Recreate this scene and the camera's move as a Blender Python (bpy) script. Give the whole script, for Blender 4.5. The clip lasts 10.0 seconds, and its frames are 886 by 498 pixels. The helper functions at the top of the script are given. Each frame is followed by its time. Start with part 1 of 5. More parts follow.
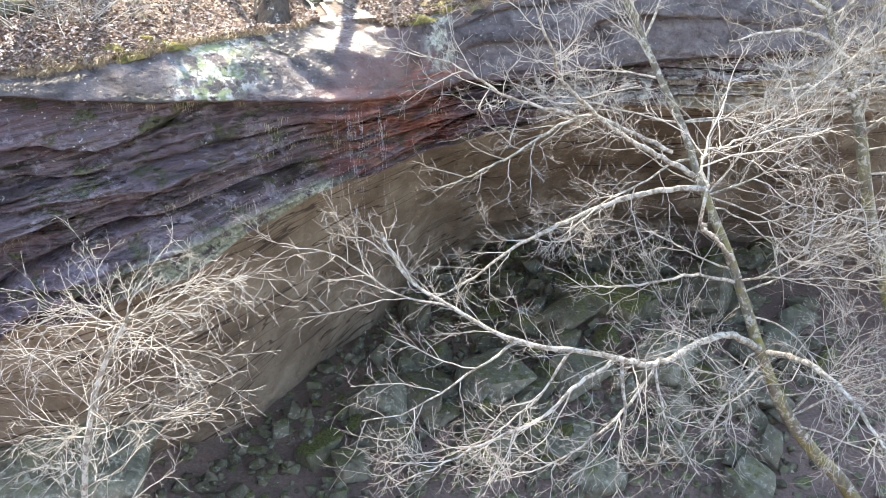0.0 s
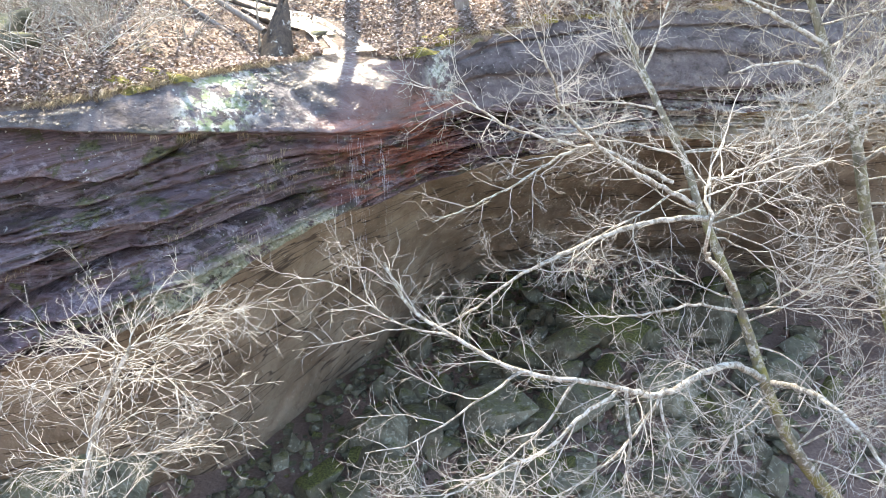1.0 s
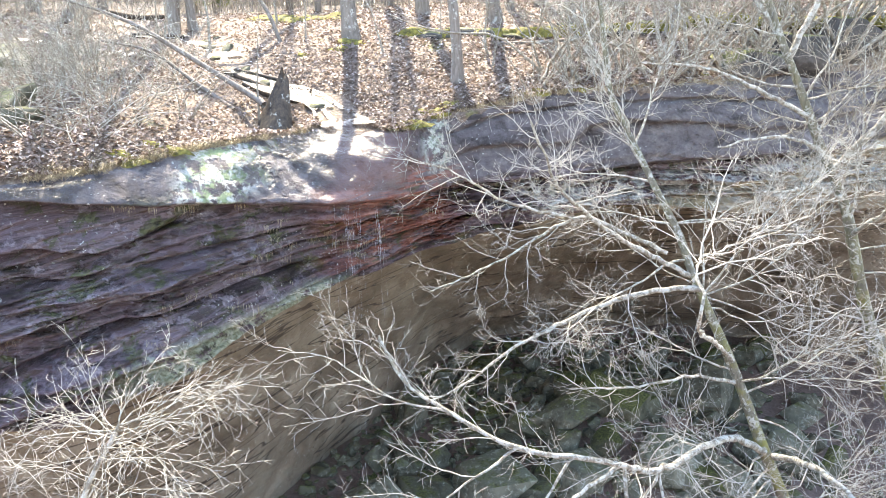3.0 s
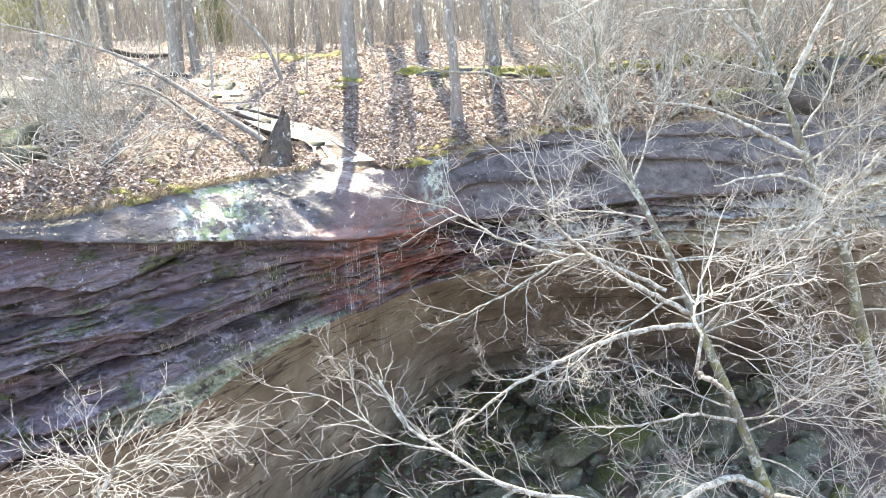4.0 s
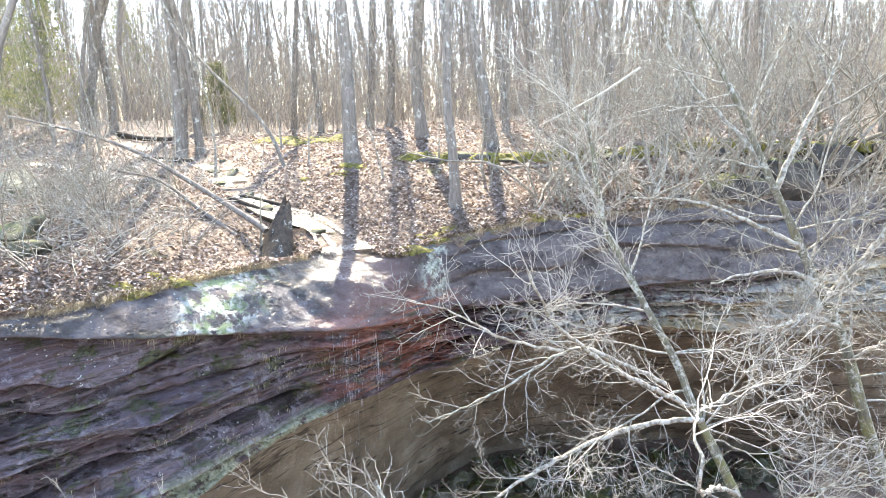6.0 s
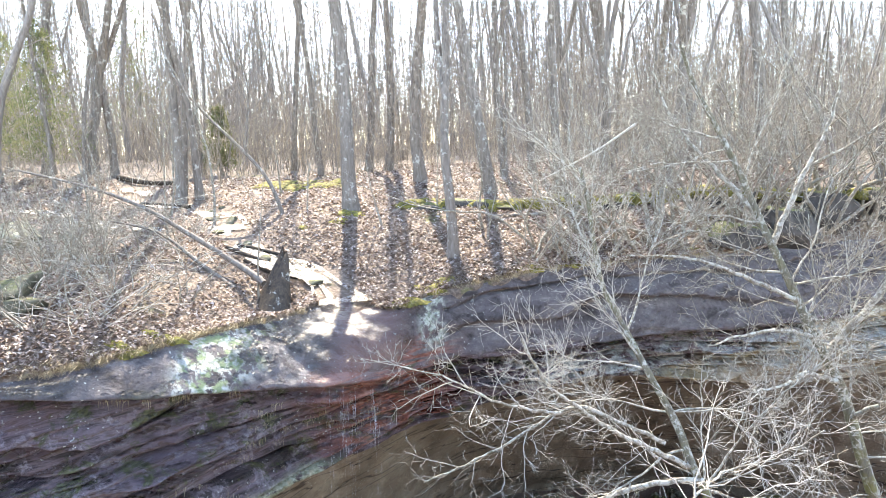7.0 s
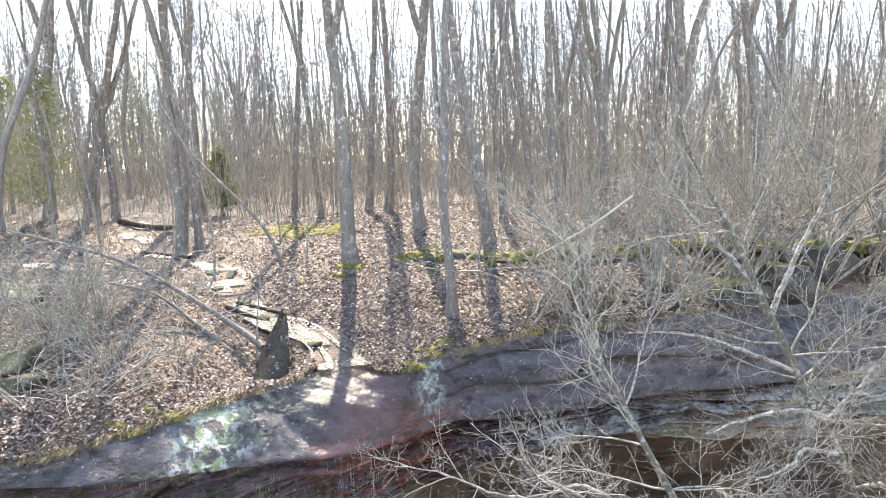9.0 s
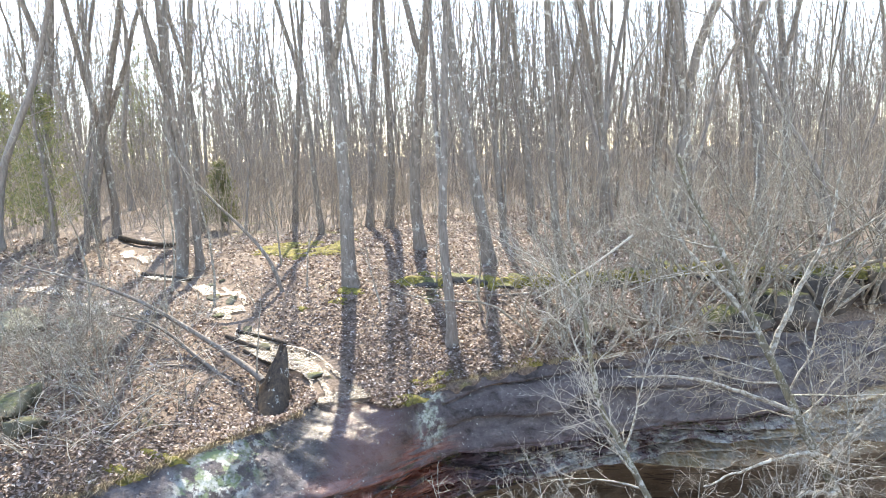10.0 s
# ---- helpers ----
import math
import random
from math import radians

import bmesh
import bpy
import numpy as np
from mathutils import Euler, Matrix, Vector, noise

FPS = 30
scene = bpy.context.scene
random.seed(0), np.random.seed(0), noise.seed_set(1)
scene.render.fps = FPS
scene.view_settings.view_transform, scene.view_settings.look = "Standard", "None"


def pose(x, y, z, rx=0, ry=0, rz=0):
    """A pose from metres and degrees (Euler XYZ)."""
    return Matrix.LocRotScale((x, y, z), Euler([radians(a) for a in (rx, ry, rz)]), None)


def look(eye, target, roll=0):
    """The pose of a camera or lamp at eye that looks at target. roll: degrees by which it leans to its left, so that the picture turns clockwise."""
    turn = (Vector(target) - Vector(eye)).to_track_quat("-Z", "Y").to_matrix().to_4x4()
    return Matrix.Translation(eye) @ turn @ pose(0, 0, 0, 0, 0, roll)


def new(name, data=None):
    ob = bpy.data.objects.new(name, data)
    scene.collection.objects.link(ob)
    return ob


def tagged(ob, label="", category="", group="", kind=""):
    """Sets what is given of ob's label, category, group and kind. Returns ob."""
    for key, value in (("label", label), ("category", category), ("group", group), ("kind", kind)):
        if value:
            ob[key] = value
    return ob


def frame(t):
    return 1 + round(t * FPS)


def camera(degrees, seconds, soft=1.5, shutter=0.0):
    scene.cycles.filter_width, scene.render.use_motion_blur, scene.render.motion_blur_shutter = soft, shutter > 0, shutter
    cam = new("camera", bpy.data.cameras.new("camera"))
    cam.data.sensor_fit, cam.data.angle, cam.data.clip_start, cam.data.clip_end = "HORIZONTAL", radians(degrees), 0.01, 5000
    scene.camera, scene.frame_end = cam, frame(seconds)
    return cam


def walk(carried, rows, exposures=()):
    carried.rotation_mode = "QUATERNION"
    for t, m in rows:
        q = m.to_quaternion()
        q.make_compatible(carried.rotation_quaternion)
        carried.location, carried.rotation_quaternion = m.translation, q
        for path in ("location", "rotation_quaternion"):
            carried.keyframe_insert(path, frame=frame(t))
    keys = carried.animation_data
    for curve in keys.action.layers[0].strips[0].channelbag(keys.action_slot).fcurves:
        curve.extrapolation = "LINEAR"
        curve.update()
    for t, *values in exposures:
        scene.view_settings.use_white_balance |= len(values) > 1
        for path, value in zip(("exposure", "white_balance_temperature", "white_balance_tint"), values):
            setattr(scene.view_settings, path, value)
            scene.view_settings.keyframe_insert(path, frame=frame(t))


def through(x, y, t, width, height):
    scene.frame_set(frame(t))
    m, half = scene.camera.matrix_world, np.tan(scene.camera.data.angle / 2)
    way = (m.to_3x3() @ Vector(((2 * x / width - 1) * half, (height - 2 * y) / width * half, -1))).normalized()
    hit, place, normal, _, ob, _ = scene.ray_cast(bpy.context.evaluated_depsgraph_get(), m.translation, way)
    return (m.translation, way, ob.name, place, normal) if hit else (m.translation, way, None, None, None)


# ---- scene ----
# ---- the camera and its path ----
cam = camera(63.6, 10.0, soft=0.6)
PATH = [
    (0, (0.121, -0.489, 1.847), (0.053, 1.309, 0.974), -2.0),
    (0.5, (0.109, -0.483, 1.844), (0.042, 1.333, 1.009), -2.0),
    (1, (0.074, -0.491, 1.841), (0.01, 1.343, 1.045), -2.0),
    (1.5, (0.042, -0.489, 1.855), (-0.018, 1.362, 1.098), -2.0),
    (2, (0.044, -0.473, 1.886), (-0.012, 1.394, 1.171), -1.9),
    (2.5, (0.078, -0.463, 1.926), (0.024, 1.419, 1.252), -1.9),
    (4, (0.133, -0.469, 2.042), (0.082, 1.455, 1.497), -1.9),
    (4.5, (0.126, -0.484, 2.085), (0.078, 1.452, 1.588), -1.9),
    (5, (0.114, -0.488, 2.178), (0.069, 1.46, 1.726), -1.9),
    (5.5, (0.124, -0.475, 2.308), (0.08, 1.483, 1.902), -1.9),
    (7, (0.226, -0.369, 2.911), (0.183, 1.61, 2.63), -2.0),
    (7.5, (0.282, -0.327, 3.157), (0.238, 1.658, 2.916), -2.0),
    (8, (0.299, -0.294, 3.372), (0.254, 1.692, 3.14), -2.0),
    (8.5, (0.3, -0.283, 3.621), (0.254, 1.702, 3.383), -2.0),
    (9, (0.319, -0.262, 3.932), (0.273, 1.723, 3.688), -2.1),
    (9.5, (0.352, -0.224, 4.302), (0.304, 1.759, 4.052), -2.1),
    (10, (0.386, -0.164, 4.742), (0.335, 1.819, 4.48), -2.1),
]
EXPOSURES = [(0.0, 3.2, 8100, 10), (2.5, 3.42, 8000, 9), (5.0, 3.4, 7800, 8), (7.0, 3.15, 7700, 9), (10.0, 2.67, 7700, 9)]
walk(cam, [(t, look(eye, target, roll)) for t, eye, target, roll in PATH], EXPOSURES)

# ---- light ----
SUN_AZ, SUN_EL = radians(7.0), radians(50.0)   # azimuth: to the left of +y
sun_dir = Vector((-math.sin(SUN_AZ) * math.cos(SUN_EL), math.cos(SUN_AZ) * math.cos(SUN_EL), math.sin(SUN_EL)))
world = bpy.data.worlds.new("sky")
scene.world = world
world.use_nodes = True
sky = world.node_tree.nodes.new("ShaderNodeTexSky")
sky.sky_type, sky.sun_disc = "NISHITA", False
sky.sun_elevation, sky.sun_rotation = SUN_EL, -SUN_AZ
sky.air_density, sky.dust_density, sky.ozone_density = 0.8, 0.3, 1.0
back = world.node_tree.nodes["Background"]
back.inputs["Strength"].default_value = 0.15
world.node_tree.links.new(sky.outputs["Color"], back.inputs["Color"])
sun = new("sun", bpy.data.lights.new("sun", "SUN"))
sun.data.energy, sun.data.angle, sun.data.color = 2.3, radians(0.6), (1.0, 0.95, 0.87)
sun.matrix_world = look(sun_dir * 60, (0, 0, 0))

# ---- noise and mesh helpers ----
np.seterr(over="ignore")


def lattice(ix, iy, iz, seed):
    h = (ix * 374761393 + iy * 668265263 + iz * 2147483647 + seed * 974634777) & 0xFFFFFFFF
    h = ((h ^ (h >> 13)) * 1274126177) & 0xFFFFFFFF
    h = ((h ^ (h >> 16)) * 2246822519) & 0xFFFFFFFF
    return ((h ^ (h >> 15)) & 0xFFFFFF) / float(0xFFFFFF)


def vnoise(x, y, z=0.0, seed=0):
    """Smooth value noise, -1 to 1, on arrays."""
    x, y, z = np.broadcast_arrays(np.asarray(x, float), np.asarray(y, float), np.asarray(z, float))
    fx, fy, fz = np.floor(x), np.floor(y), np.floor(z)
    ux, uy, uz = x - fx, y - fy, z - fz
    ux, uy, uz = (u * u * (3 - 2 * u) for u in (ux, uy, uz))
    ix, iy, iz = fx.astype(np.int64), fy.astype(np.int64), fz.astype(np.int64)
    total = 0
    for a in (0, 1):
        for b in (0, 1):
            for c in (0, 1):
                w = (ux if a else 1 - ux) * (uy if b else 1 - uy) * (uz if c else 1 - uz)
                total = total + w * lattice(ix + a, iy + b, iz + c, seed)
    return total * 2 - 1


def fbm(x, y, z=0.0, seed=0, octaves=4):
    total, amp = 0, 0.5
    for k in range(octaves):
        total = total + amp * vnoise(np.asarray(x) * 2**k, np.asarray(y) * 2**k, np.asarray(z) * 2**k, seed + k)
        amp *= 0.5
    return total


def smooth01(v):
    v = np.clip(v, 0, 1)
    return v * v * (3 - 2 * v)


def curve_fn(xs, ys, soft=0.35):
    """A softened polyline as a function of x."""
    def value(x):
        x = np.asarray(x, float)
        return sum(np.interp(x + d * soft, xs, ys) for d in (-1, -0.6, -0.2, 0.2, 0.6, 1)) / 6
    return value


def raw_mesh(name, verts, quads=None, tris=None, smooth=True):
    """A mesh from arrays of vertices, quads and triangles."""
    verts = np.asarray(verts, np.float32)
    quads = np.zeros((0, 4), np.int32) if quads is None else np.asarray(quads, np.int32)
    tris = np.zeros((0, 3), np.int32) if tris is None else np.asarray(tris, np.int32)
    me = bpy.data.meshes.new(name)
    me.vertices.add(len(verts))
    me.vertices.foreach_set("co", verts.ravel())
    loops = np.concatenate([quads.ravel(), tris.ravel()])
    starts = np.concatenate([np.arange(len(quads)) * 4, len(quads) * 4 + np.arange(len(tris)) * 3])
    me.loops.add(len(loops))
    me.loops.foreach_set("vertex_index", loops.astype(np.int32))
    me.polygons.add(len(starts))
    me.polygons.foreach_set("loop_start", starts.astype(np.int32))
    me.polygons.foreach_set("use_smooth", np.full(len(starts), smooth))
    me.update(calc_edges=True)
    me.validate()
    return me


def part(name, mesh, material, parent=None, label="", smooth=False):
    """One mesh object, from a mesh or a bmesh, alone or under a thing."""
    if isinstance(mesh, bmesh.types.BMesh):
        me = bpy.data.meshes.new(name)
        mesh.to_mesh(me)
        mesh.free()
        if smooth:
            me.polygons.foreach_set("use_smooth", np.full(len(me.polygons), True))
        mesh = me
    if material and not mesh.materials:
        mesh.materials.append(material)
    ob = new(name, mesh)
    if parent:
        ob.parent = parent
    return tagged(ob, label)


def thing(name, at, label, category, group="", kind=""):
    ob = new(name)
    ob.location = at
    ob.empty_display_size = 0.2
    return tagged(ob, label, category, group, kind)


def grid_quads(rows, cols):
    a = (np.arange(rows - 1)[:, None] * cols + np.arange(cols - 1)[None]).ravel()
    return np.stack([a, a + 1, a + cols + 1, a + cols], 1)


class Tubes:
    """Gathers tapered tubes into one mesh."""
    def __init__(self):
        self.sorts = {}

    def add(self, pts, radii, k=4):
        lines, sizes = self.sorts.setdefault((len(pts), k), ([], []))
        lines.append(np.asarray(pts, float))
        sizes.append(np.asarray(radii, float))

    def mesh(self, name, origin=(0, 0, 0)):
        verts, quads, total = [], [], 0
        for (n, k), (lines, sizes) in self.sorts.items():
            pts, radii = np.stack(lines), np.stack(sizes)
            m = len(pts)
            t = np.gradient(pts, axis=1)
            t /= np.linalg.norm(t, axis=2, keepdims=True) + 1e-9
            steep = np.abs(t[:, :, 2]).max(1) > 0.85
            ref = np.where(steep[:, None, None], [[[0.31, 0.95, 0.05]]], [[[0.0, 0.0, 1.0]]])
            a = np.cross(t, np.broadcast_to(ref, t.shape))
            a /= np.linalg.norm(a, axis=2, keepdims=True) + 1e-9
            b = np.cross(t, a)
            ang = np.arange(k) * (2 * math.pi / k)
            ring = np.cos(ang)[:, None] * a[:, :, None] + np.sin(ang)[:, None] * b[:, :, None]
            verts.append((pts[:, :, None] + radii[:, :, None, None] * ring).reshape(-1, 3))
            i, c = (g.ravel() for g in np.meshgrid(np.arange(n - 1), np.arange(k), indexing="ij"))
            d = (c + 1) % k
            q = np.stack([i * k + c, i * k + d, (i + 1) * k + d, (i + 1) * k + c], 1)
            quads.append((q[None] + np.arange(m)[:, None, None] * n * k).reshape(-1, 4) + total)
            total += m * n * k
        return raw_mesh(name, np.concatenate(verts) - np.asarray(origin, float), np.concatenate(quads))


def spline(points, step=0.15):
    """A smooth line through a few points."""
    p = np.asarray(points, float)
    p = np.vstack([2 * p[0] - p[1], p, 2 * p[-1] - p[-2]])
    out = []
    for i in range(1, len(p) - 2):
        n = max(2, int(np.linalg.norm(p[i + 1] - p[i]) / step))
        t = np.linspace(0, 1, n, endpoint=False)[:, None]
        out.append(0.5 * (2 * p[i] + (p[i + 1] - p[i - 1]) * t + (2 * p[i - 1] - 5 * p[i] + 4 * p[i + 1] - p[i + 2]) * t**2
                          + (3 * p[i] - p[i - 1] - 3 * p[i + 1] + p[i + 2]) * t**3))
    return np.vstack(out + [p[-2:-1]])


# ---- materials ----
class Mat:
    def __init__(self, name):
        self.m = bpy.data.materials.new(name)
        self.m.use_nodes = True
        self.t = self.m.node_tree
        self.bsdf = self.t.nodes["Principled BSDF"]
        self.out = self.t.nodes["Material Output"]

    def put(self, socket, value):
        if isinstance(value, bpy.types.NodeSocket):
            self.t.links.new(value, socket)
        elif isinstance(value, (tuple, list)) and len(value) == 3 and socket.type == "RGBA":
            socket.default_value = (*value, 1)
        else:
            socket.default_value = value

    def node(self, kind, **given):
        n = self.t.nodes.new(kind)
        for key, value in given.items():
            self.put(n.inputs[key.replace("_", " ")], value)
        return n

    def where(self):
        return self.t.nodes.new("ShaderNodeNewGeometry").outputs["Position"]

    def local(self):
        return self.t.nodes.new("ShaderNodeTexCoord").outputs["Object"]

    def island(self):
        return self.t.nodes.new("ShaderNodeNewGeometry").outputs["Random Per Island"]

    def chance(self):
        return self.t.nodes.new("ShaderNodeObjectInfo").outputs["Random"]

    def scaled(self, vec, x, y, z, shift=(0, 0, 0)):
        n = self.node("ShaderNodeMapping", Vector=vec, Scale=(x, y, z), Location=shift)
        return n.outputs[0]

    def noise(self, vec, scale, detail=4.0, rough=0.6, warp=0.0):
        return self.node("ShaderNodeTexNoise", Vector=vec, Scale=scale, Detail=detail, Roughness=rough, Distortion=warp).outputs["Fac"]

    def ramp(self, fac, *stops):
        n = self.t.nodes.new("ShaderNodeValToRGB")
        self.put(n.inputs[0], fac)
        e = n.color_ramp.elements
        while len(e) < len(stops):
            e.new(0.5)
        for el, (p, c) in zip(e, stops):
            el.position, el.color = p, (c, c, c, 1) if isinstance(c, (int, float)) else (*c, 1)
        return n.outputs[0]

    def mix(self, fac, a, b, mode="MIX"):
        n = self.t.nodes.new("ShaderNodeMix")
        n.data_type, n.blend_type = "RGBA", mode
        self.put(n.inputs[0], fac)
        self.put(n.inputs[6], a)
        self.put(n.inputs[7], b)
        return n.outputs[2]

    def math(self, op, a, b=0.0, clamp=False):
        n = self.t.nodes.new("ShaderNodeMath")
        n.operation, n.use_clamp = op, clamp
        self.put(n.inputs[0], a)
        self.put(n.inputs[1], b)
        return n.outputs[0]

    def span(self, v, a, b, lo=0.0, hi=1.0):
        n = self.node("ShaderNodeMapRange", Value=v)
        n.interpolation_type = "SMOOTHSTEP"
        for key, x in zip(("From Min", "From Max", "To Min", "To Max"), (a, b, lo, hi)):
            n.inputs[key].default_value = x
        return n.outputs[0]

    def axes(self, vec):
        n = self.node("ShaderNodeSeparateXYZ", Vector=vec)
        return n.outputs

    def bump(self, height, strength=0.5, distance=0.02, normal=None):
        n = self.node("ShaderNodeBump", Height=height, Strength=strength, Distance=distance)
        if normal:
            self.put(n.inputs["Normal"], normal)
        return n.outputs[0]

    def done(self, color, rough=0.7, normal=None, spec=0.5, metal=0.0):
        self.put(self.bsdf.inputs["Base Color"], color)
        self.put(self.bsdf.inputs["Roughness"], rough)
        self.put(self.bsdf.inputs["Specular IOR Level"], spec)
        self.put(self.bsdf.inputs["Metallic"], metal)
        if normal:
            self.put(self.bsdf.inputs["Normal"], normal)
        return self.m


def cliff_material():
    m = Mat("wet_sandstone")
    p = m.where()
    x, y, z = m.axes(p)
    wob = m.noise(p, 0.7, 5)
    fine = m.noise(p, 11.0, 8, 0.72)
    grain = m.noise(p, 55.0, 4, 0.7)
    layer = m.noise(m.scaled(p, 0.5, 0.5, 6.0), 1.0, 8, 0.68, 0.8)
    mott = m.noise(p, 2.4, 8, 0.72, 0.4)
    zw = m.math("ADD", z, m.math("MULTIPLY", m.math("SUBTRACT", wob, 0.5), 1.3))
    # dark violet-brown beds
    body = m.ramp(layer, (0.36, (0.016, 0.012, 0.010)), (0.45, (0.052, 0.036, 0.038)), (0.53, (0.15, 0.108, 0.122)), (0.60, (0.070, 0.040, 0.030)), (0.70, (0.27, 0.21, 0.21)))
    body = m.mix(m.span(mott, 0.52, 0.60), body, m.ramp(fine, (0.38, (0.075, 0.055, 0.066)), (0.62, (0.26, 0.22, 0.24))))
    body = m.mix(m.math("MULTIPLY", m.span(m.noise(p, 1.6, 8, 0.75, 0.6), 0.53, 0.60), 0.85), body, m.ramp(fine, (0.4, (0.022, 0.026, 0.008)), (0.65, (0.09, 0.10, 0.03))))
    # weathered grey top of the slab
    broad = m.noise(m.scaled(p, 0.8, 1.6, 1.6), 1.4, 6, 0.65, 0.6)
    top = m.ramp(m.math("ADD", m.math("MULTIPLY", fine, 0.3), m.math("MULTIPLY", broad, 0.7)), (0.38, (0.048, 0.041, 0.040)), (0.47, (0.105, 0.092, 0.093)), (0.57, (0.16, 0.142, 0.142)), (0.66, (0.25, 0.222, 0.215)))
    over = m.math("ADD", z, m.math("MULTIPLY", m.math("MINIMUM", x, -2.0), 0.225))
    over = m.math("ADD", over, m.math("ADD", 1.70, m.math("MULTIPLY", m.math("SUBTRACT", wob, 0.5), 0.5)))
    slab = m.span(over, -0.2, 0.12)
    color = m.mix(slab, body, top)
    # dry tan wall of the shelter, with long dark cracks
    slope = m.scaled(p, 1.0, 0.4, 0.5)
    lip = m.math("MULTIPLY", m.math("MAXIMUM", m.math("ADD", x, 1.8), 0.0), 0.18)
    lip = m.math("ADD", lip, m.math("MAXIMUM", m.math("MULTIPLY", m.math("MAXIMUM", m.math("SUBTRACT", -4.3, x), 0.0), -0.11), -0.5))
    above = m.math("ADD", m.math("SUBTRACT", m.math("ADD", z, 3.4), lip), m.math("MULTIPLY", m.math("SUBTRACT", wob, 0.5), 0.35))
    inner = m.span(above, 0.0, -0.25)
    wall = m.ramp(m.noise(slope, 0.9, 8, 0.66, 0.3), (0.34, (0.15, 0.115, 0.08)), (0.5, (0.24, 0.19, 0.135)), (0.66, (0.34, 0.285, 0.21)))
    wall = m.mix(m.math("MULTIPLY", m.span(m.noise(slope, 7.0, 7, 0.75), 0.5, 0.62), 0.3), wall, (0.11, 0.08, 0.05))
    seam = m.span(m.math("ABSOLUTE", m.math("SUBTRACT", m.noise(m.scaled(p, 0.18, 0.18, 1.5), 1.0, 3, 0.5, 0.3), 0.5)), 0.012, 0.002)
    wall = m.mix(m.math("MULTIPLY", seam, 0.8), wall, (0.03, 0.02, 0.015))
    color = m.mix(inner, color, wall)
    # pale green crust on the lower ledge
    crust = m.math("MULTIPLY", m.span(m.math("ABSOLUTE", m.math("SUBTRACT", above, 0.22)), 0.42, 0.2), m.span(m.noise(p, 2.6, 8, 0.75), 0.41, 0.49))
    crust = m.math("MULTIPLY", m.math("MULTIPLY", crust, m.span(x, -5.6, -4.6)), m.span(x, -1.9, -2.6))
    color = m.mix(crust, color, m.ramp(fine, (0.38, (0.14, 0.15, 0.085)), (0.62, (0.38, 0.39, 0.30))))
    # iron stain below the trickle, running along the beds
    along = m.math("MULTIPLY", m.span(x, -3.2, -1.6), m.span(x, 0.5, -0.6))
    down = m.math("MULTIPLY", m.span(z, -3.3, -2.7), m.span(z, -0.6, -1.2))
    iron = m.math("MULTIPLY", m.math("MULTIPLY", along, down), m.span(m.noise(m.scaled(p, 0.5, 0.5, 3.0), 1.6, 6, 0.65, 0.5), 0.42, 0.54))
    color = m.mix(iron, color, m.ramp(m.noise(m.scaled(p, 1, 1, 4), 3.0, 7, 0.7), (0.35, (0.060, 0.019, 0.012)), (0.5, (0.20, 0.066, 0.042)), (0.66, (0.34, 0.18, 0.14))))
    # blush of iron in the rock where the water goes over
    blush = m.math("MULTIPLY", m.span(m.math("ABSOLUTE", m.math("ADD", x, 1.55)), 1.0, 0.3), m.span(z, -1.5, -0.9))
    color = m.mix(m.math("MULTIPLY", blush, 0.7), color, (0.36, 0.215, 0.195))
    # white and green lichen on the slab beside the stream
    lx = m.span(m.math("ABSOLUTE", m.math("ADD", x, 3.75)), 0.75, 0.35)
    lich = m.math("MULTIPLY", m.math("MULTIPLY", lx, m.span(zw, -1.15, -0.75)), m.span(m.noise(p, 3.5, 8, 0.75), 0.46, 0.53))
    color = m.mix(lich, color, m.ramp(m.noise(p, 5.0, 3), (0.42, (0.22, 0.27, 0.15)), (0.55, (0.52, 0.53, 0.48))))
    pale = m.math("MULTIPLY", m.span(m.math("ABSOLUTE", m.math("ADD", x, 0.35)), 0.35, 0.12), m.math("MULTIPLY", m.span(z, -1.3, -0.8), m.span(m.noise(p, 3.0, 7, 0.75), 0.44, 0.54)))
    color = m.mix(pale, color, m.ramp(fine, (0.4, (0.22, 0.25, 0.19)), (0.6, (0.48, 0.50, 0.44))))
    # grey lichen and an ochre seam on the second band of the farther face
    band = m.math("MULTIPLY", m.span(x, 0.5, 1.8), m.span(m.math("ABSOLUTE", m.math("ADD", z, 2.0)), 0.6, 0.3))
    color = m.mix(m.math("MULTIPLY", band, m.span(m.noise(p, 3.2, 8, 0.75), 0.45, 0.54)), color, m.ramp(fine, (0.38, (0.17, 0.165, 0.16)), (0.62, (0.42, 0.42, 0.385))))
    seam2 = m.math("MULTIPLY", m.span(x, 0.6, 1.6), m.span(m.math("ABSOLUTE", m.math("ADD", above, 0.3)), 0.3, 0.12))
    color = m.mix(m.math("MULTIPLY", seam2, m.span(m.noise(slope, 1.1, 5), 0.42, 0.62, 0.0, 0.7)), color, (0.26, 0.20, 0.105))
    # scattered lichen flecks
    fleck = m.math("MULTIPLY", m.span(m.noise(p, 16.0, 3, 0.5), 0.66, 0.70), m.span(wob, 0.45, 0.6))
    color = m.mix(fleck, color, (0.50, 0.51, 0.46))
    color = m.mix(m.math("MULTIPLY", m.span(grain, 0.5, 0.7), 0.22), color, (0.03, 0.025, 0.022))
    wet = m.math("MULTIPLY", m.span(z, -3.4, -2.6), m.span(m.noise(p, 0.9, 5), 0.40, 0.55))
    film = m.math("MULTIPLY", m.span(m.math("ABSOLUTE", m.math("ADD", x, 2.2)), 1.6, 0.6), m.span(zw, -1.5, -1.0))
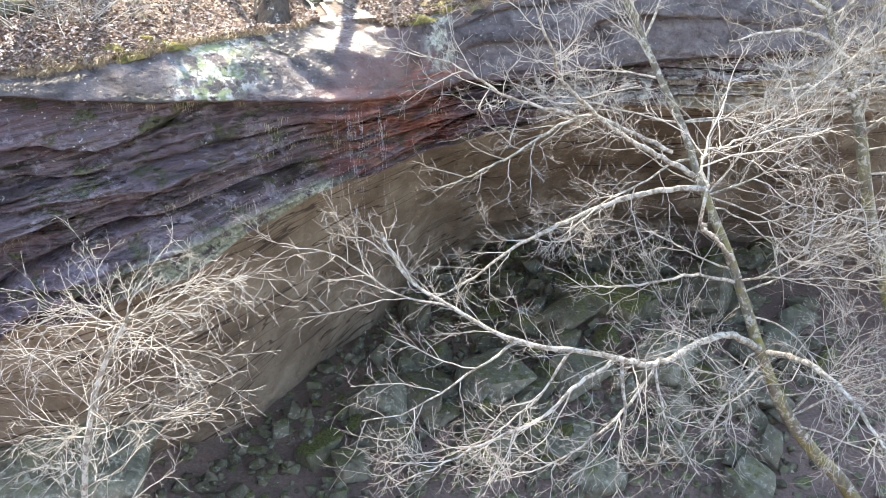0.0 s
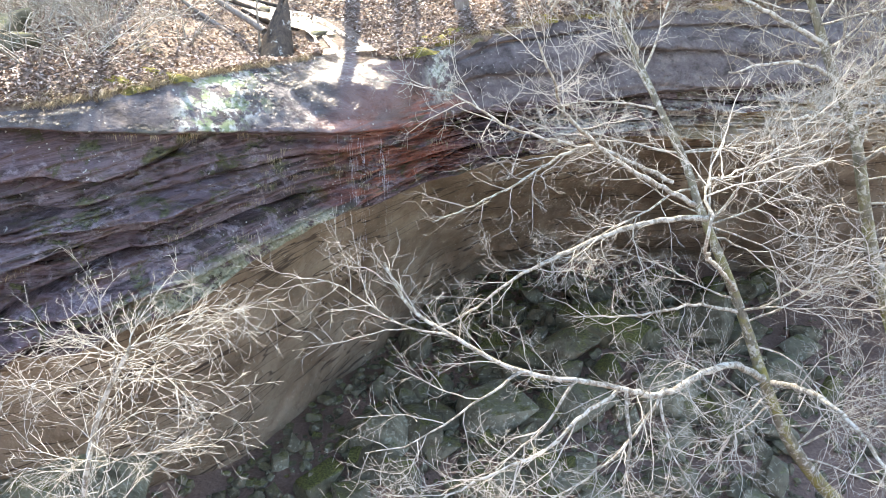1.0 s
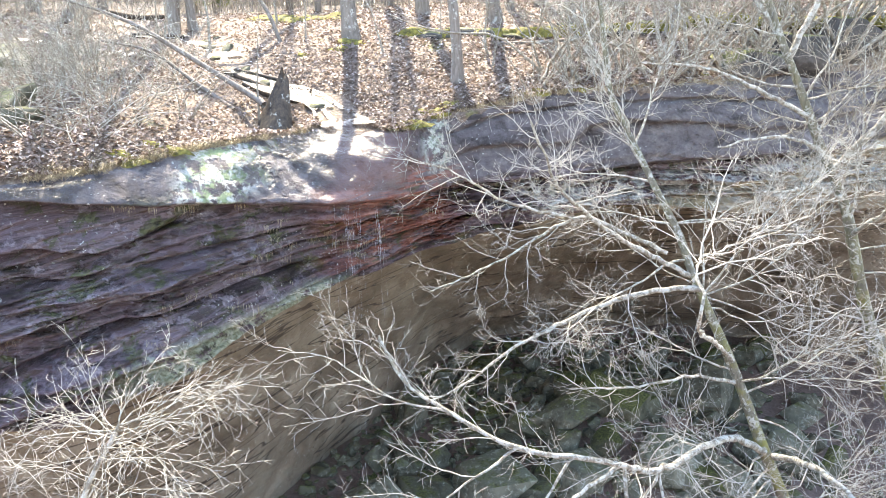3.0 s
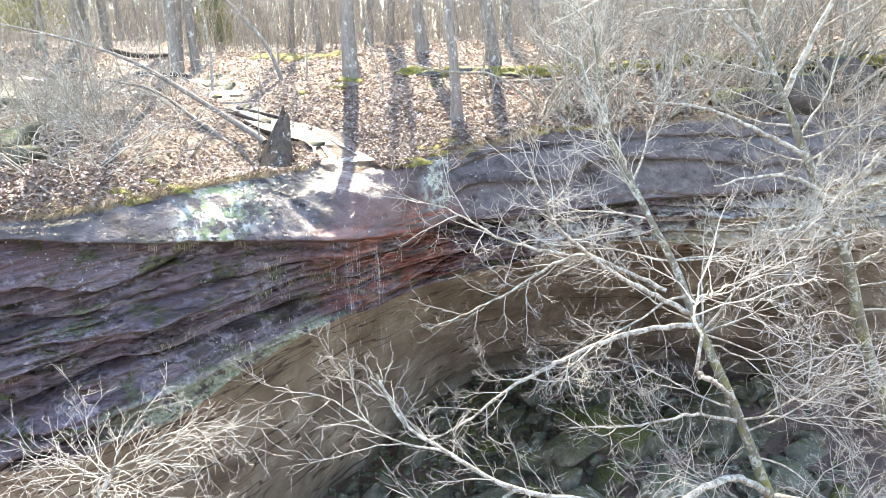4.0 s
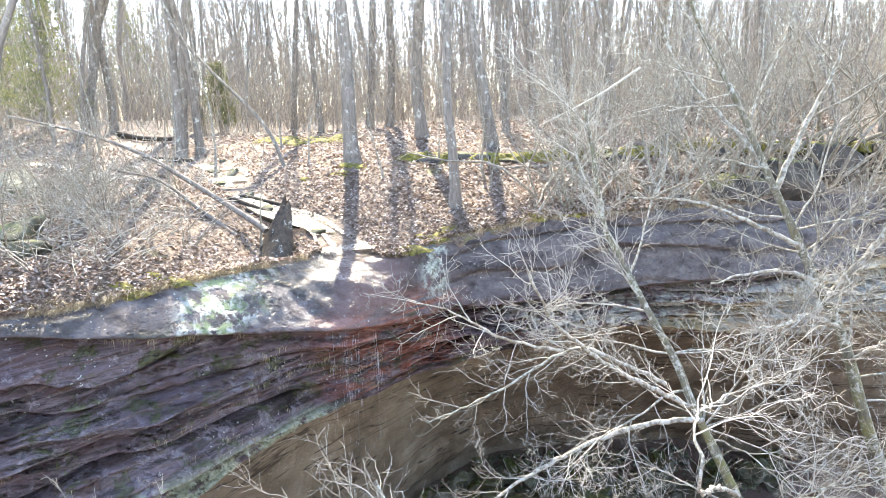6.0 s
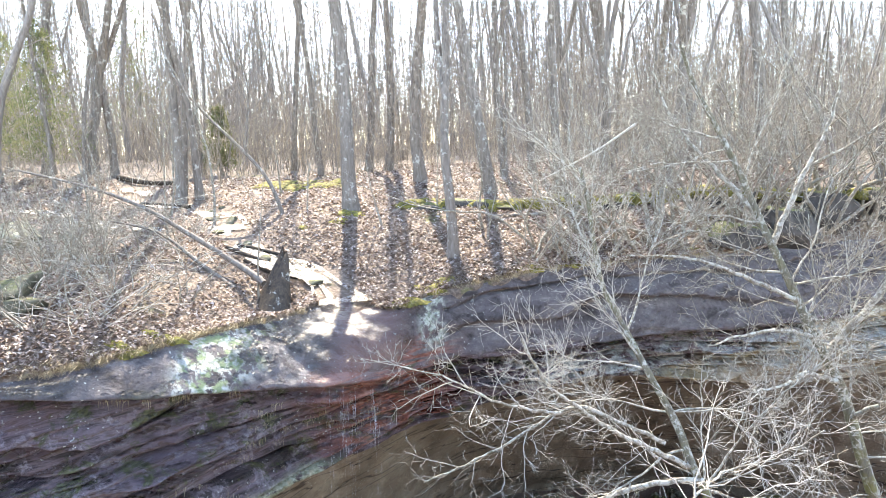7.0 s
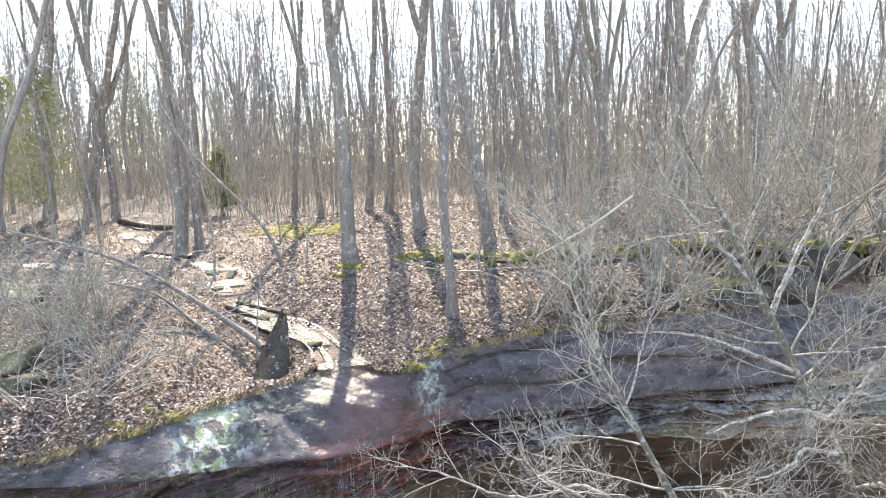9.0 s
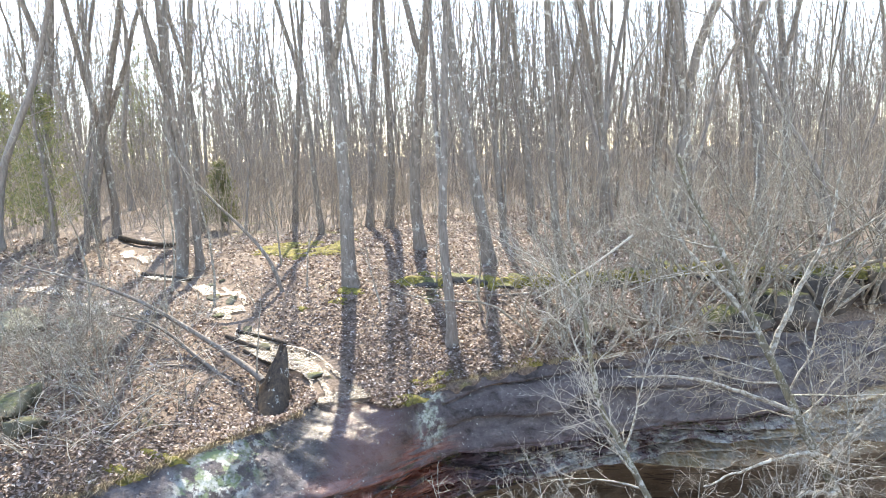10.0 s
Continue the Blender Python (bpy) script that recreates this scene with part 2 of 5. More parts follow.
    film = m.math("MULTIPLY", film, m.span(m.noise(m.scaled(p, 1.0, 2.2, 2.2), 3.2, 6, 0.7), 0.40, 0.54))
    wet = m.math("MULTIPLY", wet, m.math("SUBTRACT", 1.0, slab))
    shine = m.math("MAXIMUM", wet, film)
    rough = m.math("SUBTRACT", m.math("ADD", 0.60, m.math("MULTIPLY", slab, 0.18)), m.math("MULTIPLY", shine, 0.42))
    n1 = m.bump(m.mix(inner, m.noise(m.scaled(p, 1, 1, 1.7), 4.0, 8, 0.7), m.math("MULTIPLY", m.noise(slope, 3.0, 6, 0.6), 0.45)), 0.9, 0.08)
    cell = m.t.nodes.new("ShaderNodeTexVoronoi")
    m.put(cell.inputs["Vector"], m.scaled(p, 1, 1, 1.6))
    cell.inputs["Scale"].default_value = 5.5
    pit = m.math("MULTIPLY", m.span(cell.outputs["Distance"], 0.38, 0.12), m.span(wob, 0.55, 0.45))
    n2 = m.bump(pit, 0.7, -0.07, n1)
    n3 = m.bump(m.mix(inner, m.noise(p, 28.0, 8, 0.75), m.math("MULTIPLY", m.noise(slope, 22.0, 6, 0.7), 0.5)), 0.8, 0.022, n2)
    return m.done(color, rough, n3, m.math("ADD", 0.22, m.math("MULTIPLY", shine, 0.45)))


def stone_material(name, dark, light, moss=0.0, lichen=0.5):
    m = Mat(name)
    p = m.where()
    n = m.noise(p, 2.2, 7, 0.65)
    color = m.ramp(n, (0.38, dark), (0.62, light))
    color = m.mix(m.math("MULTIPLY", m.chance(), 0.6), color, tuple(0.6 * c for c in light))
    li = m.span(m.noise(p, 7.0, 6, 0.75), 0.62 - 0.12 * lichen, 0.70 - 0.10 * lichen)
    color = m.mix(m.math("MULTIPLY", li, 0.8), color, (0.35, 0.36, 0.28))
    up = m.axes(m.t.nodes.new("ShaderNodeNewGeometry").outputs["Normal"])[2]
    mo = m.math("MULTIPLY", m.span(m.math("ADD", up, m.math("MULTIPLY", n, 1.4)), 1.75 - 0.9 * moss, 2.1 - 0.9 * moss), 0.9)
    color = m.mix(mo, color, m.ramp(m.noise(p, 20.0, 4), (0.36, (0.035, 0.040, 0.012)), (0.64, (0.135, 0.145, 0.042))))
    n1 = m.bump(m.noise(p, 4.0, 8, 0.65), 0.9, 0.08)
    n2 = m.bump(m.noise(p, 45.0, 5, 0.7), 0.5, 0.01, n1)
    return m.done(color, m.span(m.noise(p, 1.5, 4), 0.3, 0.7, 0.75, 0.95), n2, 0.3)


def soil_material():
    m = Mat("leaf_mould")
    p = m.where()
    c = m.ramp(m.noise(p, 16.0, 6, 0.7), (0.3, (0.065, 0.048, 0.036)), (0.52, (0.17, 0.125, 0.095)), (0.7, (0.32, 0.25, 0.20)))
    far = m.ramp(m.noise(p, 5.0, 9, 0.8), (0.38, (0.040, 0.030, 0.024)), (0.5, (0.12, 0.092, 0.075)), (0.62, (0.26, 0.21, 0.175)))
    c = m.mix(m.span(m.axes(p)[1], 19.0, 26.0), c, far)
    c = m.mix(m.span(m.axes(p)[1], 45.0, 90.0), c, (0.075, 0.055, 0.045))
    moss = m.span(m.noise(p, 0.55, 5, 0.65), 0.62, 0.70)
    c = m.mix(m.math("MULTIPLY", moss, 0.55), c, (0.15, 0.16, 0.04))
    return m.done(c, 0.85, m.bump(m.noise(p, 22.0, 6, 0.7), 0.8, 0.05))


def floor_material():
    m = Mat("damp_gravel")
    p = m.where()
    c = m.ramp(m.noise(p, 13.0, 7, 0.75), (0.3, (0.085, 0.055, 0.042)), (0.55, (0.21, 0.142, 0.115)), (0.75, (0.36, 0.27, 0.23)))
    c = m.mix(m.math("MULTIPLY", m.noise(p, 0.6, 4), 0.6), c, (0.10, 0.07, 0.055))
    return m.done(c, 0.8, m.bump(m.noise(p, 30.0, 6, 0.7), 0.9, 0.05))


def bark_material(name, dark, light, lichen=0.3, moss=0.0, scale=1.0):
    m = Mat(name)
    p = m.where()
    ridge = m.noise(m.scaled(p, 14 * scale, 14 * scale, 3 * scale), 1.0, 6, 0.65, 0.5)
    c = m.ramp(ridge, (0.3, dark), (0.7, light))
    c = m.mix(m.math("MULTIPLY", m.span(m.noise(p, 5.0 * scale, 6, 0.75), 0.60 - 0.22 * lichen, 0.66 - 0.18 * lichen), 0.85), c, (0.46, 0.45, 0.395))
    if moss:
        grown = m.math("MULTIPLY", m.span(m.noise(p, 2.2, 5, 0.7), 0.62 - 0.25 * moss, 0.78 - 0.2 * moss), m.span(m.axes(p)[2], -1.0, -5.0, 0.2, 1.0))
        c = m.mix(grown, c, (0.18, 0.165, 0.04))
    return m.done(c, 0.8, m.bump(ridge, 0.7, 0.02))


def leaf_material():
    m = Mat("dead_leaves")
    c = m.ramp(m.island(), (0.0, (0.080, 0.053, 0.042)), (0.35, (0.185, 0.132, 0.106)), (0.65, (0.33, 0.26, 0.225)), (0.87, (0.48, 0.41, 0.37)), (1.0, (0.72, 0.66, 0.62)))
    c = m.mix(m.math("MULTIPLY", m.noise(m.where(), 60.0, 3), 0.4), c, (0.16, 0.09, 0.05))
    m.done(c, 0.5)
    tr = m.node("ShaderNodeBsdfTranslucent", Color=c)
    mix = m.node("ShaderNodeMixShader", Fac=0.25)
    m.t.links.new(m.bsdf.outputs[0], mix.inputs[1])
    m.t.links.new(tr.outputs[0], mix.inputs[2])
    m.t.links.new(mix.outputs[0], m.out.inputs[0])
    return m.m


def moss_material():
    m = Mat("moss")
    p = m.where()
    c = m.ramp(m.noise(p, 9.0, 6, 0.7), (0.34, (0.05, 0.046, 0.013)), (0.5, (0.15, 0.13, 0.028)), (0.66, (0.31, 0.27, 0.06)))
    return m.done(c, 0.9, m.bump(m.noise(p, 70.0, 4), 1.0, 0.02))


def straw_material(name, a, b, through=0.0):
    m = Mat(name)
    c = m.ramp(m.island(), (0.0, a), (1.0, b))
    m.done(c, 0.7)
    if through:
        tr = m.node("ShaderNodeBsdfTranslucent", Color=c)
        mix = m.node("ShaderNodeMixShader", Fac=through)
        m.t.links.new(m.bsdf.outputs[0], mix.inputs[1])
        m.t.links.new(tr.outputs[0], mix.inputs[2])
        m.t.links.new(mix.outputs[0], m.out.inputs[0])
    return m.m


def water_material(name, gloss_rough, ripple_high, tint):
    """Thin clear water: the bed shows through, the surface shines."""
    m = Mat(name)
    p = m.where()
    ripple = m.bump(m.noise(m.scaled(p, 1.0, 0.7, 1.0), 13.0, 4, 0.6, 0.8), 1.0, ripple_high)
    clear = m.node("ShaderNodeBsdfTransparent", Color=tint)
    gloss = m.node("ShaderNodeBsdfGlossy", Roughness=gloss_rough, Normal=ripple)
    fres = m.node("ShaderNodeFresnel", IOR=1.33, Normal=ripple)
    mix = m.node("ShaderNodeMixShader", Fac=fres.outputs[0])
    m.t.links.new(clear.outputs[0], mix.inputs[1])
    m.t.links.new(gloss.outputs[0], mix.inputs[2])
    m.t.links.new(mix.outputs[0], m.out.inputs[0])
    return m.m


def drop_material():
    m = Mat("falling_water")
    m.done((0.85, 0.87, 0.9), 0.15)
    m.bsdf.inputs["Transmission Weight"].default_value = 0.25
    m.bsdf.inputs["IOR"].default_value = 1.33
    return m.m


ROCK = cliff_material()
STONE = stone_material("grey_green_stone", (0.052, 0.048, 0.030), (0.20, 0.19, 0.135), 0.3, 0.5)
STONE_MOSS = stone_material("mossy_stone", (0.05, 0.048, 0.026), (0.15, 0.145, 0.095), 0.6, 0.35)
# darkened stone: the shade on the backlit bank rocks is in its colour
STONE_SHADED = stone_material("shaded_weathered_stone", (0.034, 0.031, 0.028), (0.125, 0.114, 0.104), 0.5, 0.15)
STONE_PALE = stone_material("pale_lichened_stone", (0.085, 0.082, 0.055), (0.25, 0.243, 0.175), 0.2, 0.8)
SOIL, GRAVEL = soil_material(), floor_material()
BARK = bark_material("grey_brown_bark", (0.10, 0.083, 0.068), (0.26, 0.222, 0.188), 0.2)
# paler, flatter copy of the bark: distance haze put into the colour
BARK_HAZED = bark_material("hazed_far_bark", (0.14, 0.122, 0.108), (0.29, 0.26, 0.235), 0.0)
BARK_LICHEN = bark_material("lichened_bark", (0.115, 0.10, 0.075), (0.29, 0.26, 0.205), 0.65, 0.0, 2.0)
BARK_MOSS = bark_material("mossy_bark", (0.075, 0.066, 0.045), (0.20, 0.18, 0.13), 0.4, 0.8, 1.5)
TWIG = bark_material("pale_twigs", (0.22, 0.195, 0.16), (0.52, 0.48, 0.415), 0.55, 0.0, 3.0)
SHRUB = bark_material("shrub_stems", (0.14, 0.118, 0.088), (0.31, 0.27, 0.21), 0.4, 0.0, 3.0)
STUMP = bark_material("rotten_wood", (0.018, 0.013, 0.009), (0.10, 0.07, 0.046), 0.0, 0.1)
LEAVES, MOSS = leaf_material(), moss_material()
STRAW = straw_material("dry_grass", (0.22, 0.17, 0.10), (0.50, 0.42, 0.28))
BRUSH = straw_material("dry_brush", (0.17, 0.138, 0.105), (0.40, 0.335, 0.26))
NEEDLE = straw_material("cedar_needles", (0.10, 0.115, 0.055), (0.24, 0.24, 0.11), 0.4)
WATER, BROOK, DROPS = water_material("water_film", 0.34, 0.028, (0.93, 0.91, 0.89)), water_material("running_water", 0.38, 0.05, (0.60, 0.55, 0.50)), drop_material()

# ---- the lie of the land ----
edge_y = curve_fn([-16, -8, -6, -5, -4.2, -3.4, -2.95, -2.6, -2.2, -1.7, -1.15, -0.8, -0.4, 1, 2, 4, 6, 9, 18],
                  [7.4, 8.4, 9.4, 10.3, 11.2, 12.1, 12.7, 13.8, 14.2, 13.9, 13.5, 13.7, 14.2, 14.4, 14.6, 15.1, 15.9, 17.0, 19.2], 0.15)
brow_x = [-16, -9, -6, -5, -3.85, -2.85, -2, -1.2, 0, 2, 4, 7, 10, 18]
brow_y = curve_fn(brow_x, [6.6, 7.8, 9.0, 9.57, 10.43, 11.4, 11.85, 12.75, 13.9, 14.1, 14.5, 15.4, 16.6, 19])
brow_z = curve_fn(brow_x, [0.2, 0, -0.35, -0.6, -0.82, -1.12, -1.25, -1.45, -1.45, -1.35, -1.2, -1.3, -1.5, -1.5])
ledge_x = [-16, -9, -6.1, -4.3, -3.8, -2.9, -1.8, -0.9, 0.5, 3.8, 8, 18]
ledge_y = curve_fn(ledge_x, [6, 7.3, 8.6, 10.2, 11.4, 13.0, 13.7, 14.9, 15.2, 15.5, 16.5, 19.5])
ledge_z = curve_fn(ledge_x, [-4, -3.9, -3.65, -3.48, -3.4, -3.4, -3.3, -3.2, -2.9, -2.4, -3.1, -3.3])
wall_x = [-16, -9, -6.2, -4.9, -4.2, -3.1, -1.6, 0.1, 4.8, 9, 13, 18]
wall_y = curve_fn(wall_x, [9, 11.5, 13, 15.3, 17.1, 18.7, 22, 24.4, 25.7, 25.5, 23.5, 21], 0.8)
FLOOR_Z = -10.3
STREAM = spline([(-1.75, 12.2, 0), (-2.2, 14, 0), (-3.1, 15.1, 0), (-4.2, 15.5, 0), (-4.95, 16.4, 0), (-5.55, 17.5, 0), (-6.3, 18.8, 0),
                 (-7.4, 19.7, 0), (-8.9, 20.8, 0), (-10.3, 22.8, 0), (-11.3, 25.2, 0)], 0.3)[:, :2]
rise = curve_fn([0, 10, 13, 14, 15.6, 17.8, 20, 22, 26, 30, 60, 120, 400], [-0.25, -0.1, -0.05, 0.05, 0.53, 1.24, 1.60, 1.86, 2.08, 2.2, 2.7, 3.4, 4.5], 0.5)


def stream_gap(x, y):
    """Distance to the middle of the stream."""
    x, y = np.asarray(x, float), np.asarray(y, float)
    if x.ndim == 0 and y.ndim == 0:
        return np.sqrt(((STREAM - (float(x), float(y))) ** 2).sum(1).min())
    best = np.full(np.broadcast(x, y).shape, 1e9)
    for sx, sy in STREAM:
        best = np.minimum(best, (x - sx) ** 2 + (y - sy) ** 2)
    return np.sqrt(best)


rim_z = curve_fn([-16, -9, -6.4, -5.2, -4.3, -3.8, -3.2, -2.5, -1.9, -1.3, -0.9, -0.45, 0.2, 2, 4, 6, 9, 18],
                 [0.3, 0.0, -0.14, -0.16, -0.04, -0.05, -0.08, -0.12, -0.2, -0.27, -0.25, -0.12, 0.02, 0.28, 0.32, 0.28, 0.3, 0.4])


def ground_z(x, y):
    """Height of the leaf-covered upper ground; it sinks to the rim of the slab."""
    x, y = np.asarray(x, float), np.asarray(y, float)
    rim = edge_y(np.clip(x, -16, 18))
    back = np.maximum(y - rim, 0)
    mend = rim_z(np.clip(x, -16, 18)) - open_ground_z(x, rim)
    return open_ground_z(x, y) + mend * np.exp(-back / 1.2)


def open_ground_z(x, y):
    """Height of the upper ground away from the rim."""
    x, y = np.asarray(x, float), np.asarray(y, float)
    z = rise(y)
    near = smooth01((19 - y) / 5)
    z = z + 0.65 * smooth01((-3.6 - x) / 2.2) * near + 0.45 * smooth01((x + 0.9) / 1.6) * smooth01((17 - y) / 3)
    z = z + 0.5 * smooth01((-9 - x) / 6) * smooth01((60 - y) / 30)
    z = z + 0.16 * fbm(x * 0.45, y * 0.45, 0, 11, 3) + 0.05 * fbm(x * 2.1, y * 2.1, 0, 12, 3)
    gap = stream_gap(x, np.minimum(y, 40))
    z = z - 0.42 * np.exp(-(((x + 3.55) / 0.55) ** 2) - ((y - 13.55) / 0.65) ** 2)   # the hollow round the stump
    return z - 0.17 * np.exp(-((gap / 0.85) ** 2))


def floor_z(x, y):
    """Height of the floor of the hollow under the cliff."""
    x, y = np.asarray(x, float), np.asarray(y, float)
    z = FLOOR_Z + 0.35 * fbm(x * 0.35, y * 0.35, 0, 21, 4) + 0.06 * fbm(x * 2.5, y * 2.5, 0, 22, 3)
    z = z + 2.2 * smooth01((-5.5 - x) / 4) * smooth01((16 - y) / 4)
    z = z + 1.1 * np.exp(-(((x - 4.3) / 3.2) ** 2) - ((y - 18.5) / 3.0) ** 2)
    z = z + 15.0 * smooth01((-9 - y) / 22) + 6.0 * smooth01((np.abs(x) - 16) / 16)
    return z


def build_ground():
    rows, cols = 170, 290
    s = np.concatenate([np.linspace(0, 12, 110), 12 + np.geomspace(0.15, 480, 60)])
    u = np.linspace(-1, 1, cols)
    S, U = np.meshgrid(s, u, indexing="ij")
    X = U * (17 + 1.3 * S) * (0.55 + 0.45 * np.abs(U))
    E = edge_y(np.clip(X, -16, 18)) + 0.16 * fbm(X * 1.3, X * 0.3, 0, 31, 4) + 0.12 * fbm(X * 5, 0 * X, 0, 32, 2)
    Y = E + S
    Z = ground_z(X, Y) + 0.03
    lip = 1 - smooth01(S / 0.25)
    Z = Z - 0.10 * lip
    V = np.stack([X, Y, Z], -1)
    skirt = V[:1].copy()
    skirt[..., 1] += 0.10
    skirt[..., 2] -= 0.18
    V = np.concatenate([skirt, V])
    me = raw_mesh("ground", V.reshape(-1, 3), grid_quads(rows + 1, cols))
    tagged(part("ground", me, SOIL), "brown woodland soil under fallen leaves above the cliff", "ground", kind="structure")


def build_floor():
    x = np.linspace(-40, 44, 200)
    y = np.concatenate([np.linspace(-40, 6, 40), np.linspace(6.2, 27.5, 120)])
    Y, X = np.meshgrid(y, x, indexing="ij")
    me = raw_mesh("gorge_floor", np.stack([X, Y, floor_z(X, Y)], -1).reshape(-1, 3), grid_quads(len(y), len(x)))
    tagged(part("gorge_floor", me, GRAVEL), "damp brown gravel and soil floor below the overhang", "ground", kind="structure")


def beds(q, x, seed, gain):
    """How far the rock stands out at bed coordinate q (growing downwards): each bed swells towards its foot and is cut under."""
    q = q + 0.9 * fbm(x * 0.28, q * 0.45, 0, seed + 9, 3) + 0.10 * fbm(x * 1.7, q * 1.5, 0, seed + 10, 3)
    k = np.floor(q)
    f = q - k
    swell = np.clip(f / 0.72, 0, 1) ** 0.7 * (1 - smooth01((f - 0.84) / 0.14))
    size = 0.55 + 0.6 * vnoise(x * 0.45 + k * 7.3, k * 3.7, 0, seed) + 0.3 * vnoise(x * 1.6 + k * 2.3, k * 1.7, 0, seed + 1)
    shift = 0.45 * vnoise(x * 0.30 + k * 5.1, k * 2.9, 0, seed + 2)
    after = 0.45 * vnoise(x * 0.30 + (k + 1) * 5.1, (k + 1) * 2.9, 0, seed + 2)
    step = smooth01((f - 0.86) / 0.14)
    crack = np.exp(-(((f - 0.93) / 0.045) ** 2)) * (0.35 + 0.65 * smooth01(vnoise(x * 0.6, k * 2.3, 0, seed + 5) + 0.6))
    return gain * (np.maximum(size, 0.1) * swell + shift * (1 - step) + after * step - 0.3 - 0.75 * crack)


def build_cliff():
    cols = 500
    x = np.interp(np.linspace(0, 1, cols), [0, 0.10, 0.86, 1], [-16, -7.5, 8.5, 18])
    E, By, Bz, Cy, Cz, Dy = edge_y(x), brow_y(x), brow_z(x), ledge_y(x), ledge_z(x), wall_y(x)
    gz = ground_z(x, E)
    deep = Dy - Cy
    run = np.exp(-(((x + 2.1) / 1.1) ** 2))     # where the stream crosses the slab
    keys = [
        (0.00, E + 1.6, ground_z(x, E + 1.6) - 0.25),
        (0.07, E, gz - 0.02),
        (0.17, By + (E - By) * (0.45 - 0.08 * run), Bz + (gz - Bz) * (0.58 + 0.08 * run)),
        (0.24, By, Bz),
        (0.275, By + 0.55, Bz - 0.16),
        (0.33, 0.72 * By + 0.28 * Cy + 0.30, 0.72 * Bz + 0.28 * Cz),
        (0.45, 0.35 * By + 0.65 * Cy + 0.15, 0.35 * Bz + 0.65 * Cz),
        (0.53, Cy, Cz),
        (0.56, Cy + 0.8, Cz - 0.12),
        (0.68, Cy + 0.32 * deep + 0.2, Cz - 1.6),
        (0.82, Cy + 0.68 * deep, 0.45 * Cz + 0.55 * FLOOR_Z),
        (0.95, Dy, 0 * x + FLOOR_Z + 0.4),
        (1.00, Dy + 0.3, 0 * x + FLOOR_Z - 0.8),
    ]
    v = np.concatenate([np.linspace(0, 0.07, 8), np.linspace(0.074, 0.24, 40), np.linspace(0.243, 0.53, 160), np.linspace(0.534, 0.57, 12), np.linspace(0.575, 1, 90)])
    kv = np.array([k[0] for k in keys])
    KY, KZ = np.array([k[1] for k in keys]), np.array([k[2] for k in keys])
    Y, Z = np.empty((len(v), cols)), np.empty((len(v), cols))
    for j in range(cols):
        Y[:, j], Z[:, j] = np.interp(v, kv, KY[:, j]), np.interp(v, kv, KZ[:, j])
    for _ in range(3):   # round the corners of the profile
        Y[1:-1] = 0.25 * Y[:-2] + 0.5 * Y[1:-1] + 0.25 * Y[2:]
        Z[1:-1] = 0.25 * Z[:-2] + 0.5 * Z[1:-1] + 0.25 * Z[2:]
    X = np.broadcast_to(x, Y.shape)
    W = np.broadcast_to(v[:, None], Y.shape)
    right = smooth01((X + 0.7) / 1.2)
    strata = smooth01((W - 0.262) / 0.03) * (1 - smooth01((W - 0.535) / 0.02))
    out = strata * beds((W - 0.27) / 0.26 * 5.4 + (0.27 + 0.22 * vnoise(X * 0.22, W * 6, 0, 46)) * X * smooth01((1 - X) / 3), X, 41, 0.72)
    out = out + strata * beds((W - 0.27) / 0.26 * 15 + (0.66 + 0.3 * vnoise(X * 0.3, W * 9, 0, 47)) * X * smooth01((1 - X) / 3), X, 43, 0.17) * (1 - 0.75 * right)
    face = smooth01((W - 0.075) / 0.03) * (1 - smooth01((W - 0.225) / 0.03)) * right
    out = out + face * beds((W - 0.07) / 0.17 * 3.0, X, 45, 0.20)
    wall = smooth01((W - 0.57) / 0.03)
    out = out + wall * beds((W - 0.56) / 0.44 * 9.0 + 0.05 * X, X, 48, 0.03)
    lump = np.interp(W, [0, 0.06, 0.2, 0.3, 0.55, 1], [0, 0.05, 0.10, 0.22, 0.25, 0.7]) * fbm(X * 0.55, Y * 0.3, Z * 0.7, 51, 4)
    rough = np.interp(W, [0, 0.06, 0.2, 0.3, 0.54, 0.6, 1], [0, 0.02, 0.03, 0.08, 0.07, 0.02, 0.02]) * fbm(X * 3.1, Y * 2.0, Z * 4.0, 55, 4)
    # hollows weathered into the beds
    pit = vnoise(X * 3.3, Y * 1.5, Z * 4.6, 58)
    rough = rough - 0.09 * strata * smooth01((pit - 0.35) / 0.3) * smooth01(vnoise(X * 0.8, Z * 1.3, 0, 59) + 0.3)
    rough = rough + np.interp(W, [0, 0.07, 0.2, 0.27, 0.53, 0.56, 1], [0, 0.015, 0.02, 0.05, 0.04, 0.0, 0.0]) * fbm(X * 8.5, Y * 5.0, Z * 11.0, 60, 3)
    steps = run[None] * smooth01((W - 0.05) / 0.03) * (1 - smooth01((W - 0.2) / 0.03))
    rough = rough + steps * (0.07 * vnoise(X * 1.6 + Y * 0.4, Y * 4.2, 0, 61) + 0.04 * fbm(X * 4, Y * 6, 0, 62, 3))
    push = out + lump + rough
    slab = smooth01((0.26 - W) / 0.06) * (1 - right)
    Yo = Y - push * (1 - 0.75 * slab)
    Zo = Z + push * 0.75 * slab + 0.04 * fbm(X * 2, Y * 2, Z * 2, 57, 3) * (W > 0.07)
    me = raw_mesh("cliff", np.stack([X, Yo, Zo], -1).reshape(-1, 3), grid_quads(len(v), cols)[:, ::-1])
    tagged(part("cliff", me, ROCK), "layered purple-brown sandstone cliff with a deep overhang", "cliff", kind="structure")
    return X, Yo, Zo, W


build_ground()
build_floor()
CLIFF = build_cliff()


